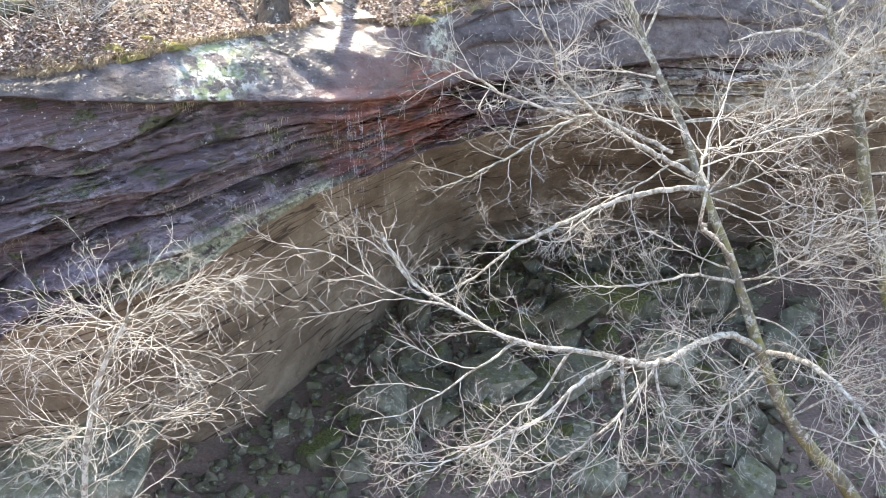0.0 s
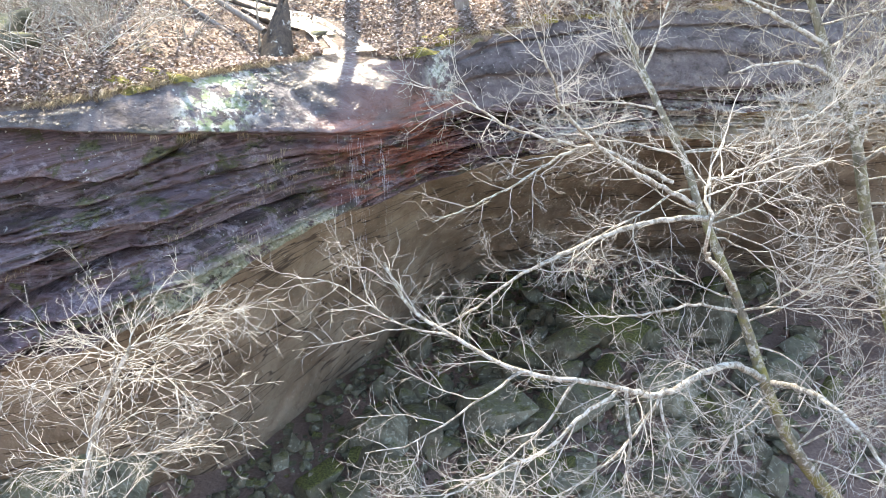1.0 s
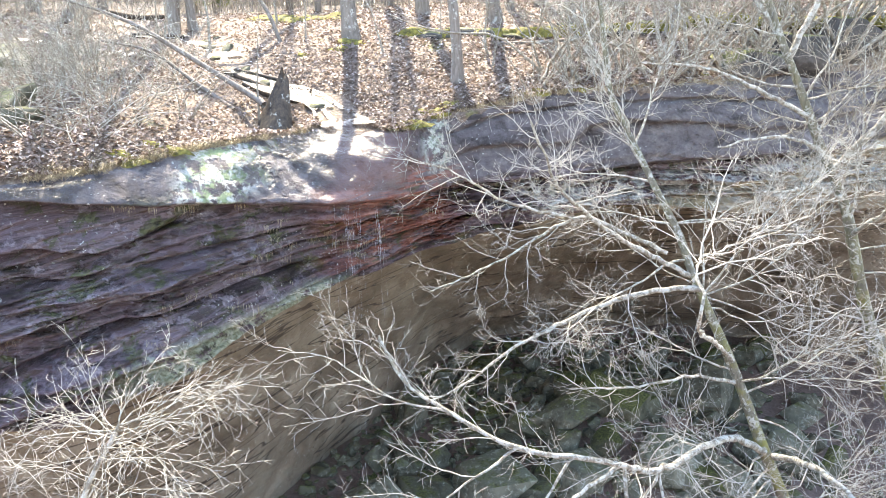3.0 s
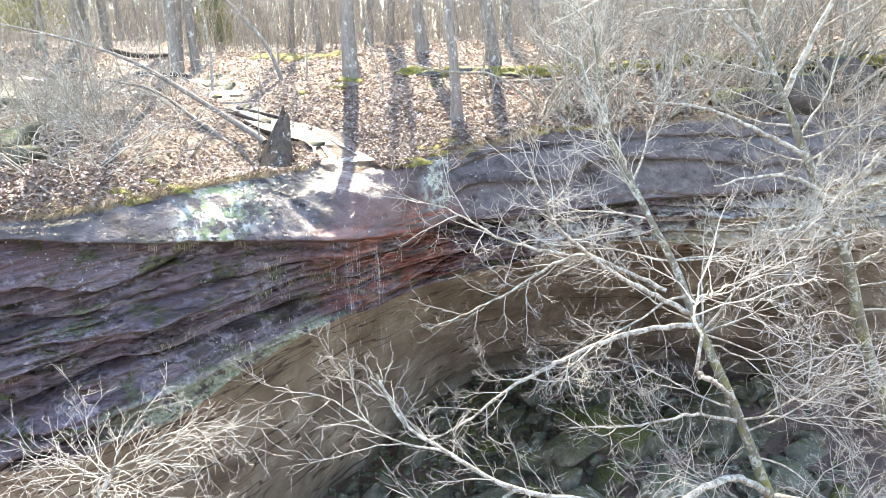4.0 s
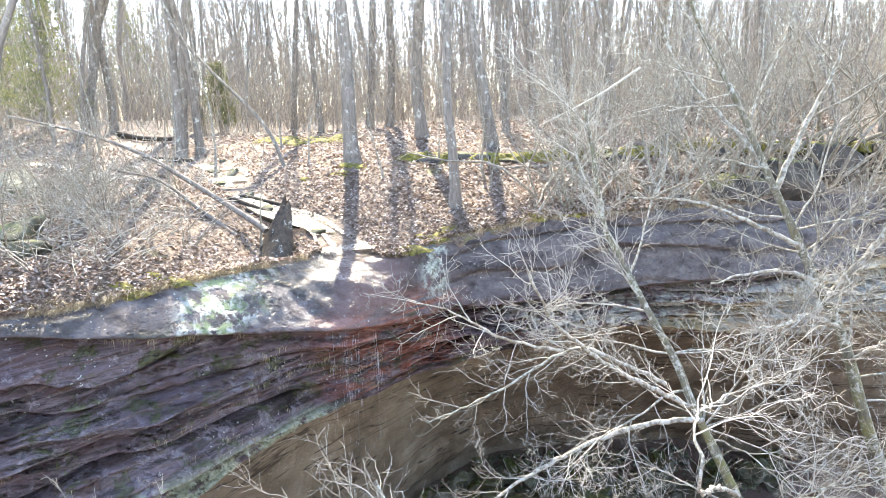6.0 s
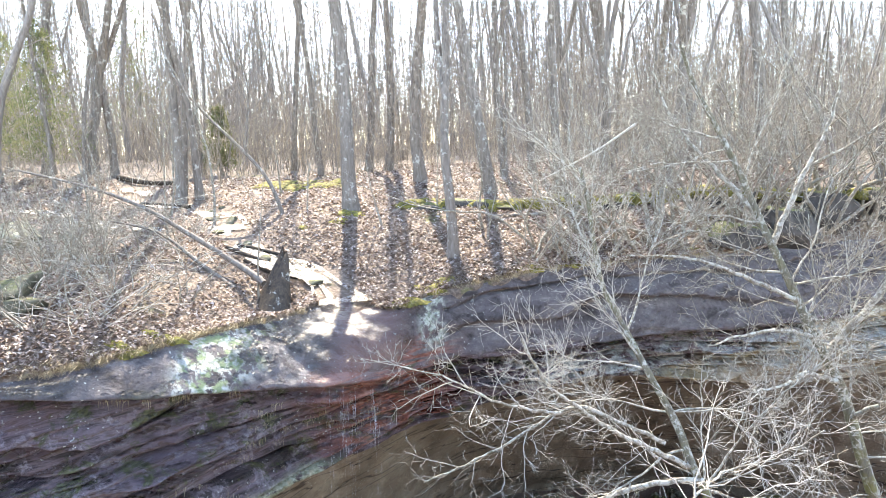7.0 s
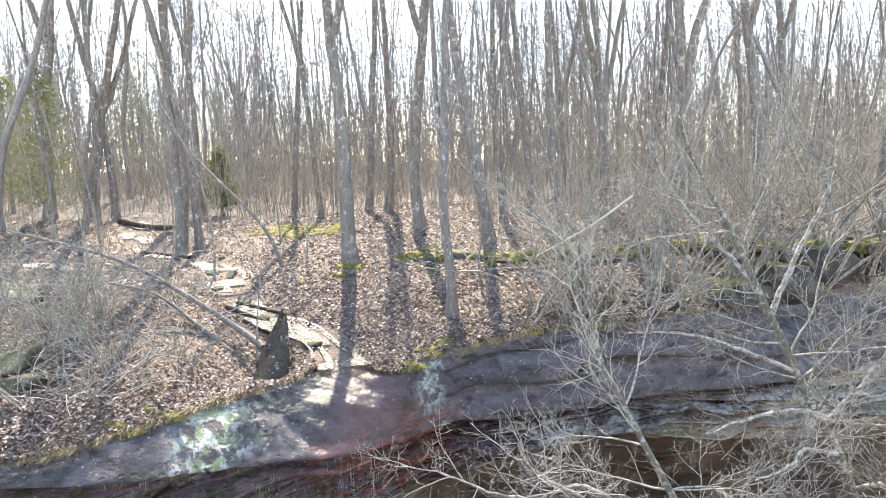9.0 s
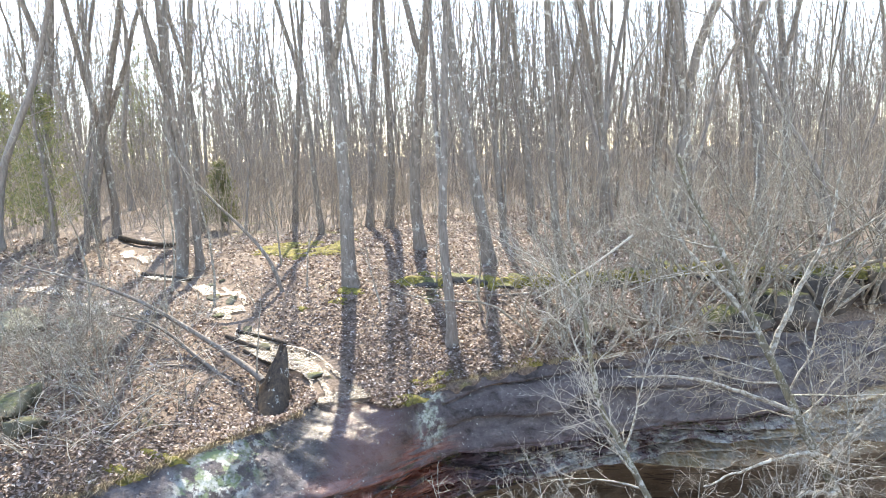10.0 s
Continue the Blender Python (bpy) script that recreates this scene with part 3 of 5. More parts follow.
def build_stream():
    """A shallow run of water down the channel and over the slab to the brow."""
    line = STREAM
    t = np.gradient(line, axis=0)
    t /= np.linalg.norm(t, axis=1, keepdims=True)
    side = np.stack([-t[:, 1], t[:, 0]], 1)
    across = np.linspace(-1, 1, 25)
    n = np.arange(len(line))
    width = 0.42 + 0.22 * vnoise(n * 0.35, 0, 0, 71)
    P = line[:, None] + side[:, None] * (across[None, :, None] * width[:, None, None])
    mid = ground_z(line[:, 0], line[:, 1])
    mid = np.maximum(mid, np.convolve(np.pad(mid, 3, "edge"), np.ones(7) / 7, "valid"))
    Z = mid[:, None] + 0.075 + 0.012 * fbm(P[..., 0] * 4, P[..., 1] * 4, 0, 74, 2)
    Z = np.where(np.abs(across)[None] < 0.8, np.maximum(Z, ground_z(P[..., 0], P[..., 1]) + 0.045), Z)
    ok = line[:, 1] > 13.5
    P, Z = P[ok], Z[ok]
    q = grid_quads(P.shape[0], 25)[:, ::-1]
    x, y = P[..., 0].ravel(), P[..., 1].ravel()
    wet = fbm(x * 1.3, y * 1.8, 0, 75, 4) + 0.25 * fbm(x * 5, y * 7, 0, 76, 3) + 0.32 * smooth01((16.4 - y) / 1.2) - 0.05
    q = q[wet[q].min(1) > -0.06]
    me = raw_mesh("stream", np.concatenate([P, Z[..., None]], -1).reshape(-1, 3), q)
    tagged(part("stream", me, BROOK), "shallow glittering stream among fallen leaves", "stream", kind="structure")


build_stream()


def build_slab_water(x0, x1, w0, w1, mids, wides, edge, label):
    """Water spreading thinly over the slab between two bed lines w0 and w1."""
    X, Y, Z, W = CLIFF
    r = np.where((W[:, 0] > w0) & (W[:, 0] < w1))[0]
    c = np.where((X[0] > x0) & (X[0] < x1))[0]
    x, y, z, w = (a[r[0]:r[-1] + 1, c[0]:c[-1] + 1] for a in (X, Y, Z, W))
    stops = np.linspace(w0, w1, 3)
    film = 1 - np.abs(x - np.interp(w, stops, mids)) / np.interp(w, stops, wides) + 0.5 * fbm(x * 1.6, y * 2.8, 0, 78, 4) + 0.28 * fbm(x * 5, y * 9, 0, 80, 3)
    me_v = np.stack([x, y - 0.008, z + 0.012 + 0.004 * vnoise(x * 9, y * 9, 0, 79)], -1).reshape(-1, 3)
    q = grid_quads(*x.shape)[:, ::-1]
    q = q[film.reshape(-1)[q].min(1) > edge]
    used, q = np.unique(q, return_inverse=True)
    me = raw_mesh("slab_water", me_v[used], q.reshape(-1, 4))
    tagged(part("slab_water", me, WATER), label, "stream", kind="structure")


build_slab_water(-3.6, -0.7, 0.05, 0.225, (-2.25, -1.95, -1.7), (1.15, 1.05, 0.6), -0.15, "thin glittering sheet of water over the rock slab")
build_slab_water(-4.3, -2.9, 0.08, 0.20, (-3.5, -3.45, -3.4), (0.4, 0.4, 0.4), 0.35, "small wet patch of seeping water on the slab")
build_slab_water(-6.8, -5.2, 0.12, 0.236, (-5.8, -5.9, -6.0), (0.6, 0.6, 0.6), 0.15, "small wet patch of seeping water on the slab")


def build_waterfall():
    rng = np.random.default_rng(5)
    fall = thing("waterfall", (-1.8, float(brow_y(-1.8)), float(brow_z(-1.8))), "thin trickling waterfall in fine falling threads", "waterfall")
    ox, oy, oz = fall.location
    for strand in range(9):
        tubes = Tubes()
        cx = -1.78 + 0.20 * rng.normal()
        cy = float(brow_y(cx)) - rng.uniform(-0.05, 0.15)
        z0 = float(brow_z(cx)) + 0.02
        for _ in range(15):
            top = z0 - abs(rng.normal(0, 0.75)) - rng.random() ** 4 * 4
            length = rng.uniform(0.08, 0.4)
            dx = rng.normal(0, 0.04)
            p = np.array([(cx + dx, cy, top), (cx + dx + rng.normal(0, 0.002), cy, top - length * 0.6), (cx + dx, cy, top - length)])
            tubes.add(p, [0.0007, rng.uniform(0.0009, 0.0016), 0.0007], 4)
        tagged(part("water_thread", tubes.mesh("water_thread", (ox, oy, oz)), DROPS, fall), kind="stuff")


build_waterfall()

def pool(x, y, rx, ry, seed):
    n, k = 7, 30
    r = np.linspace(0, 1, n)[:, None]
    a = np.linspace(0, 2 * math.pi, k)[None]
    edge = 1 + 0.5 * vnoise(np.cos(a) * 2 + seed, np.sin(a) * 2, 0, seed) + 0.3 * vnoise(np.cos(a) * 6 + seed, np.sin(a) * 6, 0, seed)
    X, Y = x + rx * r * edge * np.cos(a), y + ry * r * edge * np.sin(a)
    me = raw_mesh("pool", np.stack([X, Y, ground_z(X, Y) + 0.085], -1).reshape(-1, 3), grid_quads(n, k)[:, ::-1])
    tagged(part("pool", me, BROOK), "shallow pool of standing water among fallen leaves", "pool", kind="structure")


for i, (x, y, rx, ry) in enumerate(((-8.3, 17.0, 0.55, 0.28), (-9.1, 17.5, 0.7, 0.22), (-10.6, 18.2, 0.9, 0.25), (-7.3, 16.5, 0.4, 0.15))):
    pool(x, y, rx, ry, 140 + i)

# ---- trees ----
UP = np.array([0.0, 0.0, 1.0])


def unit(v):
    return v / (np.linalg.norm(v) + 1e-9)


def wander_line(rng, start, way, length, n, wiggle, lift):
    """A crooked line from start; lift bends it upwards."""
    turns = np.cumsum(rng.normal(0, wiggle, (n - 1, 3)) + lift * UP, axis=0)
    d = unit(np.asarray(way, float)) + turns
    d /= np.linalg.norm(d, axis=1, keepdims=True) + 1e-9
    return np.vstack([[np.asarray(start, float)], np.asarray(start, float) + np.cumsum(d * (length / (n - 1)), axis=0)])


def side_way(rng, along, angle, turn=None):
    """A direction that leaves the line 'along' at an angle."""
    a = unit(np.cross(along, UP if abs(along[2]) < 0.9 else np.array([1.0, 0, 0])))
    b = np.cross(along, a)
    turn = rng.uniform(0, 2 * math.pi) if turn is None else turn
    return math.cos(angle) * along + math.sin(angle) * (math.cos(turn) * a + math.sin(turn) * b)


def sprout(rng, out, pts, r0, depth, plan, thin=0.0022):
    """Side branches along a line. plan: for each depth (number per metre, length, wiggle, lift, first share, sides, angle)."""
    if depth >= len(plan):
        return
    per, length, wiggle, lift, first, sides, angle = plan[depth]
    seg = np.linalg.norm(np.diff(pts, axis=0), axis=1)
    total = seg.sum()
    count = int(per * total * (1 - first) + rng.random())
    cum = np.concatenate([[0], np.cumsum(seg)]) / total
    turn = rng.uniform(0, 6.28)
    for c in range(count):
        s = first + (1 - first) * (c + rng.uniform(0.1, 0.9)) / max(count, 1)
        i = min(int(np.searchsorted(cum, s)) - 1, len(pts) - 2)
        i = max(i, 0)
        f = (s - cum[i]) / (cum[i + 1] - cum[i] + 1e-9)
        p = pts[i] * (1 - f) + pts[i + 1] * f
        along = unit(pts[i + 1] - pts[i])
        turn += 2.4 + rng.normal(0, 0.5)
        way = side_way(rng, along, angle * rng.uniform(0.7, 1.25), turn)
        size = length * rng.uniform(0.45, 1.15) * (1.15 - 0.55 * s)
        r = min(r0 * (1 - 0.72 * s) * 0.62, 0.0060 * size + 0.0022)
        n = max(3, min(9, int(size / 0.16) + 2)) if thin < 0.008 else 4
        line = wander_line(rng, p, way, size, n, wiggle, lift)
        out.append((line, np.linspace(max(r, thin), max(r * 0.35, thin * 0.6), n), sides))
        sprout(rng, out, line, r, depth + 1, plan, thin)


def tubes_of(branches):
    t = Tubes()
    for pts, radii, sides in branches:
        t.add(pts, radii, sides)
    return t


def trunk_line(points, r0, r1, step=0.25, flare=0.0, fall=0.9):
    pts = spline(points, step)
    s = np.linspace(0, 1, len(pts))
    r = r0 + (r1 - r0) * s**fall
    if flare:
        z = pts[:, 2] - pts[0, 2]
        r = r * (1 + flare * np.exp(-z / 0.35))
    r = r * (1 + 0.05 * vnoise(s * 25, 0, 0, 7))
    return pts, r


# meshes of forest trees, grown once and shared
def forest_variant(seed, height, r0, fork, rich, crooked=0.05, thin=0.005):
    rng = np.random.default_rng(seed)
    base = np.array([0, 0, -0.25])
    lean = np.array([rng.normal(0, 0.05), rng.normal(0, 0.05), 1])
    n = int(height / 0.7)
    pts = wander_line(rng, base, lean, height + 0.25, n, crooked, 0.02)
    s = np.linspace(0, 1, n)
    r = r0 * (1 - 0.88 * s) * (1 + 0.5 * np.exp(-s * height / 0.35))
    trunk = Tubes()
    trunk.add(pts, r, 9 if thin < 0.007 else 6)
    crown = []
    k = int(n * fork)
    if rng.random() < 0.75:     # a second leader
        d = side_way(rng, unit(pts[k + 1] - pts[k]), rng.uniform(0.3, 0.5))
        m = n - k
        second = wander_line(rng, pts[k], d, height * (1 - fork) * 0.95, m, crooked * 1.3, 0.07)
        rr = np.linspace(r[k] * 0.8, 0.012, m)
        trunk.add(second, rr, 7 if thin < 0.007 else 5)
        sprout(rng, crown, second, r[k] * 0.8, 0, rich, thin)
    sprout(rng, crown, pts, r0, 0, rich, thin)
    return trunk.mesh("trunk"), tubes_of(crown).mesh("crown")


RICH = [(1.6, 2.9, 0.13, 0.06, 0.25, 4, 0.8), (2.5, 1.3, 0.19, 0.05, 0.12, 3, 0.85), (3.0, 0.6, 0.22, 0.03, 0.12, 3, 0.85)]
LEAN = [(1.7, 2.9, 0.15, 0.07, 0.15, 3, 0.8), (2.1, 1.4, 0.2, 0.05, 0.12, 3, 0.85)]
SAP = [(3.2, 0.7, 0.12, 0.06, 0.25, 3, 0.7), (3.0, 0.3, 0.16, 0.04, 0.2, 3, 0.7)]
BIG = [forest_variant(100 + i, h, 0.19, f, RICH, c, 0.0065) for i, (h, f, c) in enumerate(((17, 0.35, 0.04), (15, 0.28, 0.07), (19, 0.30, 0.05), (16, 0.42, 0.03), (18, 0.22, 0.08)))]
FAR = [forest_variant(200 + i, h, 0.15, f, LEAN, c, 0.009) for i, (h, f, c) in enumerate(((17, 0.4, 0.05), (19, 0.5, 0.03), (15, 0.25, 0.09), (18, 0.35, 0.06), (13, 0.3, 0.10), (16, 0.2, 0.07), (20, 0.45, 0.04)))]
SAPS = [forest_variant(300 + i, h, 0.028, 0.6, SAP, 0.07, 0.003) for i, h in enumerate((3.4, 2.6, 4.2))]


def plant(name, variant, x, y, scale, turn, bark, label, category, group, lean=(0, 0), thick=1.0):
    trunk, crown = variant
    z = float(ground_z(x, y))
    tree = thing(name, (x, y, z), label, category, group)
    tree.rotation_euler = (lean[0], lean[1], turn)
    tree.scale = (scale * thick, scale * thick, scale)
    part("trunk", trunk, bark, tree)
    tagged(part("crown", crown, bark, tree), kind="stuff")
    return tree


TALL = "tall bare grey-brown woodland tree among fallen leaves"
# the trees that stand nearest to the cliff: x, y, thickness
for i, (x, y, thick, lean) in enumerate(((-2.58, 18.55, 1.4, 0.03), (0.1, 15.55, 0.85, -0.01), (-0.85, 21.7, 1.3, 0.0), (1.2, 20.2, 1.35, 0.04), (1.75, 22.4, 0.8, 0.0),
                                         (-7.75, 20.2, 1.0, 0.05), (-7.3, 20.5, 0.85, -0.06), (-3.1, 27.0, 1.1, 0.0), (-2.3, 26.4, 1.1, 0.03), (-4.65, 25.6, 0.75, -0.03),
                                         (-13.6, 23.8, 1.45, 0.05), (-12.6, 24.6, 1.3, -0.08), (-11.9, 25.0, 1.0, 0.03), (3.2, 19.6, 0.9, -0.10), (6.4, 20.6, 1.3, -0.02),
                                         (9.6, 21.8, 1.4, 0.02), (8.0, 23.5, 1.0, 0.0), (12.2, 20.0, 1.4, 0.05), (2.8, 24.0, 1.0, 0.0), (4.6, 27.0, 1.1, 0.0), (-8.0, 21.0, 0.8, 0.1),
                                         (5.0, 22.6, 1.1, 0.03), (10.8, 23.4, 1.2, -0.04), (7.2, 26.0, 1.0, 0.05), (-9.6, 27.0, 0.9, 0.02), (-6.4, 29.0, 0.9, -0.03))):
    plant("bare_tree", BIG[i % 5], x, y, 1.0, i * 1.7, BARK, TALL, "tree", "woodland trees", (lean, -lean), thick * 0.75)

rng = np.random.default_rng(17)
placed = 0
while placed < 120:
    y = 21.5 + 45 * rng.random() ** 1.25
    x = rng.uniform(-1, 1) * (7 + y * 0.62) - 1
    if stream_gap(x, y) < 1.0 or (y < 26 and -8 < x < -3):
        continue
    near = y < 40
    size = rng.uniform(0.65, 1.2)
    # beyond 40 m the bark colour carries the haze
    plant("bare_tree", FAR[rng.integers(7)], x, y, size, rng.uniform(0, 6.28), BARK if near else BARK_HAZED, TALL, "tree", "woodland trees",
          (rng.normal(0, 0.06), rng.normal(0, 0.06)), rng.choice([0.3, 0.45, 0.65, 0.95]) / size ** 0.5)
    placed += 1


def build_far_woods():
    """The wall of thin stems far behind, past counting."""
    rng = np.random.default_rng(18)
    for name, count, y0, y1, h0, h1, r0, r1, twigs, label in (
            ("far_woods", 2300, 44, 130, 6, 22, 0.025, 0.10, 13, "distant grey mass of bare tree stems"),
            ("thicket", 2600, 26, 75, 3.0, 12.0, 0.008, 0.026, 9, "thicket of thin bare grey stems between the trees")):
        t = Tubes()
        for _ in range(count):
            y = y0 + (y1 - y0) * rng.random()
            x = rng.uniform(-1, 1) * (8 + y * 0.66)
            if stream_gap(x, y) < 1.5:
                continue
            h = h0 + (h1 - h0) * rng.random() ** (1.2 if name == "far_woods" else 1.7)
            line = wander_line(rng, (x, y, float(rise(y)) - 0.3), (rng.normal(0, 0.08), rng.normal(0, 0.08), 1), h, 5, 0.06, 0.02)
            r = rng.uniform(r0, r1)
            t.add(line, np.linspace(r, r * 0.4, 5), 3)
            for k in range(twigs):
                b = line[0] + (line[4] - line[0]) * (0.12 + 0.88 * rng.random() ** 0.8)
                t.add(wander_line(rng, b, (rng.normal(0, 0.8), rng.normal(0, 0.6), 0.8), h * rng.uniform(0.08, 0.30), 3, 0.3, 0.05), np.linspace(max(r * 0.4, 0.012), 0.008, 3), 3)
        tagged(part(name, t.mesh(name), BARK_HAZED), label, "woods", kind="stuff")


build_far_woods()
for x, y, s in ((-1.6, 17.1, 0.9), (-3.75, 18.5, 0.8), (-3.9, 13.9, 0.8), (-5.9, 17.3, 1.2), (0.9, 16.2, 0.7), (-6.6, 16.2, 0.9), (3.2, 17.2, 0.8), (-7.4, 18.4, 1.1),
                (2.2, 18.6, 0.9), (5.2, 18.0, 1.1), (-4.9, 20.6, 1.0), (-0.3, 18.4, 0.7), (7.2, 17.6, 1.0), (-9.5, 18.2, 1.1), (1.3, 23.0, 1.2), (-10.5, 21.0, 1.3)):
    plant("sapling", SAPS[int(abs(x * 10)) % 3], x, y, s, x * 9, SHRUB, "thin bare sapling rising from the leaf litter", "sapling", "saplings", (rng.normal(0, 0.08), rng.normal(0, 0.08)))


def leaning_tree():
    """The slender tree that leans over the stream."""
    rng = np.random.default_rng(3)
    z = float(ground_z(-4.25, 18.1))
    tree = thing("leaning_tree", (-4.25, 18.1, z), "slender dark leaning tree over the mossy bank", "tree")
    base = np.array([-4.25, 18.1, z])
    pts, r = trunk_line([base - (0, 0, 0.2), base + (-0.35, 0.05, 0.8), base + (-0.95, 0.1, 1.6), base + (-1.9, 0.15, 2.6), base + (-2.7, 0.1, 3.7), base + (-3.0, 0.1, 5.0)], 0.06, 0.018)
    t = Tubes()
    t.add(pts, r, 7)
    part("trunk", t.mesh("trunk", base), BARK, tree)
    limb, lr = trunk_line([pts[len(pts) // 3], base + (-0.85, 0, 2.2), base + (-0.75, 0, 3.4), base + (-1.1, 0, 4.6)], 0.04, 0.01)
    t = Tubes()
    t.add(limb, lr, 5)
    part("limb", t.mesh("limb", base), BARK, tree)
    twigs = []
    for line in (pts, limb):
        sprout(rng, twigs, line, 0.05, 0, SAP)
    tagged(part("crown", tubes_of(twigs).mesh("crown", base), BARK, tree), kind="stuff")


leaning_tree()


# ---- the lichened trees that rise from the hollow ----
CROOK = [(5.0, 1.3, 0.20, 0.04, 0.22, 4, 0.78), (7.4, 0.58, 0.24, 0.05, 0.2, 3, 0.8), (9.0, 0.25, 0.25, 0.06, 0.12, 3, 0.7)]


def hollow_tree(name, label, trunk_points, r0, r1, limbs, extra, seed, bark, twig_plan, thin=0.0029, twig=None):
    """limbs: (points, radius); extra: how many more limbs leave the trunk at random, with (share from, share to, length, way)."""
    rng = np.random.default_rng(seed)
    base = np.array(trunk_points[0], float)
    base[2] = float(floor_z(base[0], base[1])) - 0.15
    tree = thing(name, tuple(base), label, "tree")
    pts, r = trunk_line([base, *trunk_points[1:]], r0, r1, 0.2, 0.5, 0.6)
    t = Tubes()
    t.add(pts, r, 10)
    part("trunk", t.mesh("trunk", base), bark, tree, "trunk spotted with lichen and yellow-green moss")
    twigs = []
    sprout(rng, twigs, pts[int(len(pts) * 0.72):], r1 * 1.5, 0, twig_plan, thin)
    lines = []
    for points, radius, *late in limbs:
        line = spline(points, 0.14)
        line[1:-1] += rng.normal(0, 0.012, (len(line) - 2, 3))
        lines.append((line, radius, late[0] if late else 0.0))
    for count, s0, s1, length, way, radius in extra:
        for _ in range(count):
            p = pts[int(rng.uniform(s0, s1) * (len(pts) - 1))]
            d = unit(np.array(way) + rng.normal(0, 1, 3) * (0.45, 0.2, 0.35))
            size = length * rng.uniform(0.6, 1.2)
            lines.append((wander_line(rng, p, d, size, max(6, int(size / 0.2)), 0.13, 0.02), radius * rng.uniform(0.7, 1.2), 0.0))
    for line, radius, bare in lines:
        rr = 0.85 * radius * np.linspace(1, 0.25, len(line)) * (1 + 0.1 * vnoise(np.arange(len(line)) * 0.9, radius * 99, 0, 3))
        t = Tubes()
        t.add(line, rr, 7)
        part("limb", t.mesh("limb", base), BARK_LICHEN, tree)
        sprout(rng, twigs, line[int(bare * len(line)):], radius * (1 - 0.7 * bare), 0, twig_plan, thin)
    tagged(part("crown", tubes_of(twigs).mesh("crown", base), twig or TWIG, tree, "bare crooked twigs"), kind="stuff")


def build_hollow_trees():
    trunk = [(8.3, 9.0, -10), (6.91, 9.2, -7.94), (6.08, 9.3, -6.96), (5.42, 9.4, -6.05), (4.96, 9.6, -5.03), (4.68, 9.8, -4.27), (4.35, 10.0, -3.43),
             (3.79, 10.3, -2.17), (3.63, 10.6, -1.61), (3.22, 10.9, -0.77), (2.87, 11.2, -0.03), (2.62, 11.4, 0.5), (2.5, 11.5, 1.2), (2.42, 11.6, 1.9), (2.3, 11.7, 2.5)]
    limbs = [
        ([(4.96, 9.6, -5.03), (4.24, 9.0, -4.35), (3.6, 8.4, -4.02), (2.57, 7.4, -3.73), (2.0, 6.9, -3.29), (1.32, 6.6, -2.95), (0.67, 6.56, -2.8), (-0.07, 6.8, -2.46), (-0.62, 7.1, -2.2), (-0.92, 7.39, -1.75)], 0.075),
        ([(-0.07, 6.8, -2.46), (-0.74, 6.9, -2.32), (-1.37, 6.9, -1.82), (-2.02, 6.85, -1.64)], 0.018),
        ([(2.0, 6.9, -3.29), (1.31, 6.4, -3.37), (0.95, 6.1, -3.54), (0.22, 5.8, -3.69), (-0.74, 5.6, -4.07)], 0.034),
        ([(2.0, 6.9, -3.29), (2.02, 6.6, -3.96), (1.94, 6.4, -4.78), (2.12, 6.4, -5.27)], 0.032),
        ([(2.57, 7.4, -3.73), (2.1, 7.0, -4.2), (1.3, 6.5, -4.5), (0.4, 6.2, -4.6)], 0.028),
        ([(3.92, 10.2, -2.37), (3.47, 10.2, -2.34), (2.66, 10.1, -2.45), (1.86, 10.0, -2.73), (0.82, 9.0, -2.75), (0.13, 8.8, -3.22), (-0.44, 8.5, -3.32)], 0.06),
        ([(3.38, 10.4, -1.82), (2.64, 10.4, -1.43), (2.03, 10.5, -1.22), (1.44, 10.6, -1.51), (0.64, 10.7, -2.04), (-0.46, 10.67, -2.51)], 0.045),
        ([(3.74, 10.3, -2.17), (2.6, 9.8, -1.43), (1.82, 9.3, -0.77), (1.29, 8.4, -0.09), (1.1, 7.6, 0.3), (0.89, 7.3, 0.8)], 0.055),
        ([(1.57, 9.2, -0.81), (0.84, 8.8, -0.54), (0.28, 8.4, -0.12), (-0.02, 8.2, 0.12), (-0.48, 8.0, 0.3)], 0.03),
        ([(4.4, 9.9, -3.5), (3.2, 7.5, -2.0), (2.05, 4.95, -0.6), (2.0, 4.8, -0.22), (2.06, 5.2, -0.12), (2.74, 6.3, -0.34), (3.21, 6.2, -0.15), (3.51, 5.9, 0.24)], 0.035, 0.68),
        ([(5.06, 9.5, -5.02), (5.09, 8.5, -4.49), (5.05, 7.5, -4.16), (5.08, 6.8, -4.16), (5.12, 6.0, -4.3)], 0.07),
        ([(0.67, 6.56, -2.8), (0.1, 6.2, -3.0), (-0.5, 6.0, -3.3), (-1.1, 5.9, -3.4)], 0.022),
        ([(1.32, 6.6, -2.95), (0.9, 6.4, -3.5), (0.3, 6.3, -4.0), (-0.3, 6.2, -4.3)], 0.022),
        ([(2.57, 7.4, -3.73), (2.7, 7.0, -4.4), (3.1, 6.7, -5.0)], 0.026),
        ([(4.5, 9.9, -3.9), (3.6, 9.4, -3.5), (2.6, 9.2, -3.55), (1.7, 9.1, -3.5)], 0.04),
    ]
    extra = [(14, 0.34, 0.80, 3.2, (1.0, -0.25, 0.12), 0.022), (5, 0.36, 0.62, 2.8, (-0.9, -0.35, -0.05), 0.020), (6, 0.62, 0.85, 2.6, (-0.8, 0.1, 0.3), 0.022), (5, 0.75, 1.0, 2.4, (-0.1, -0.1, 0.8), 0.022)]
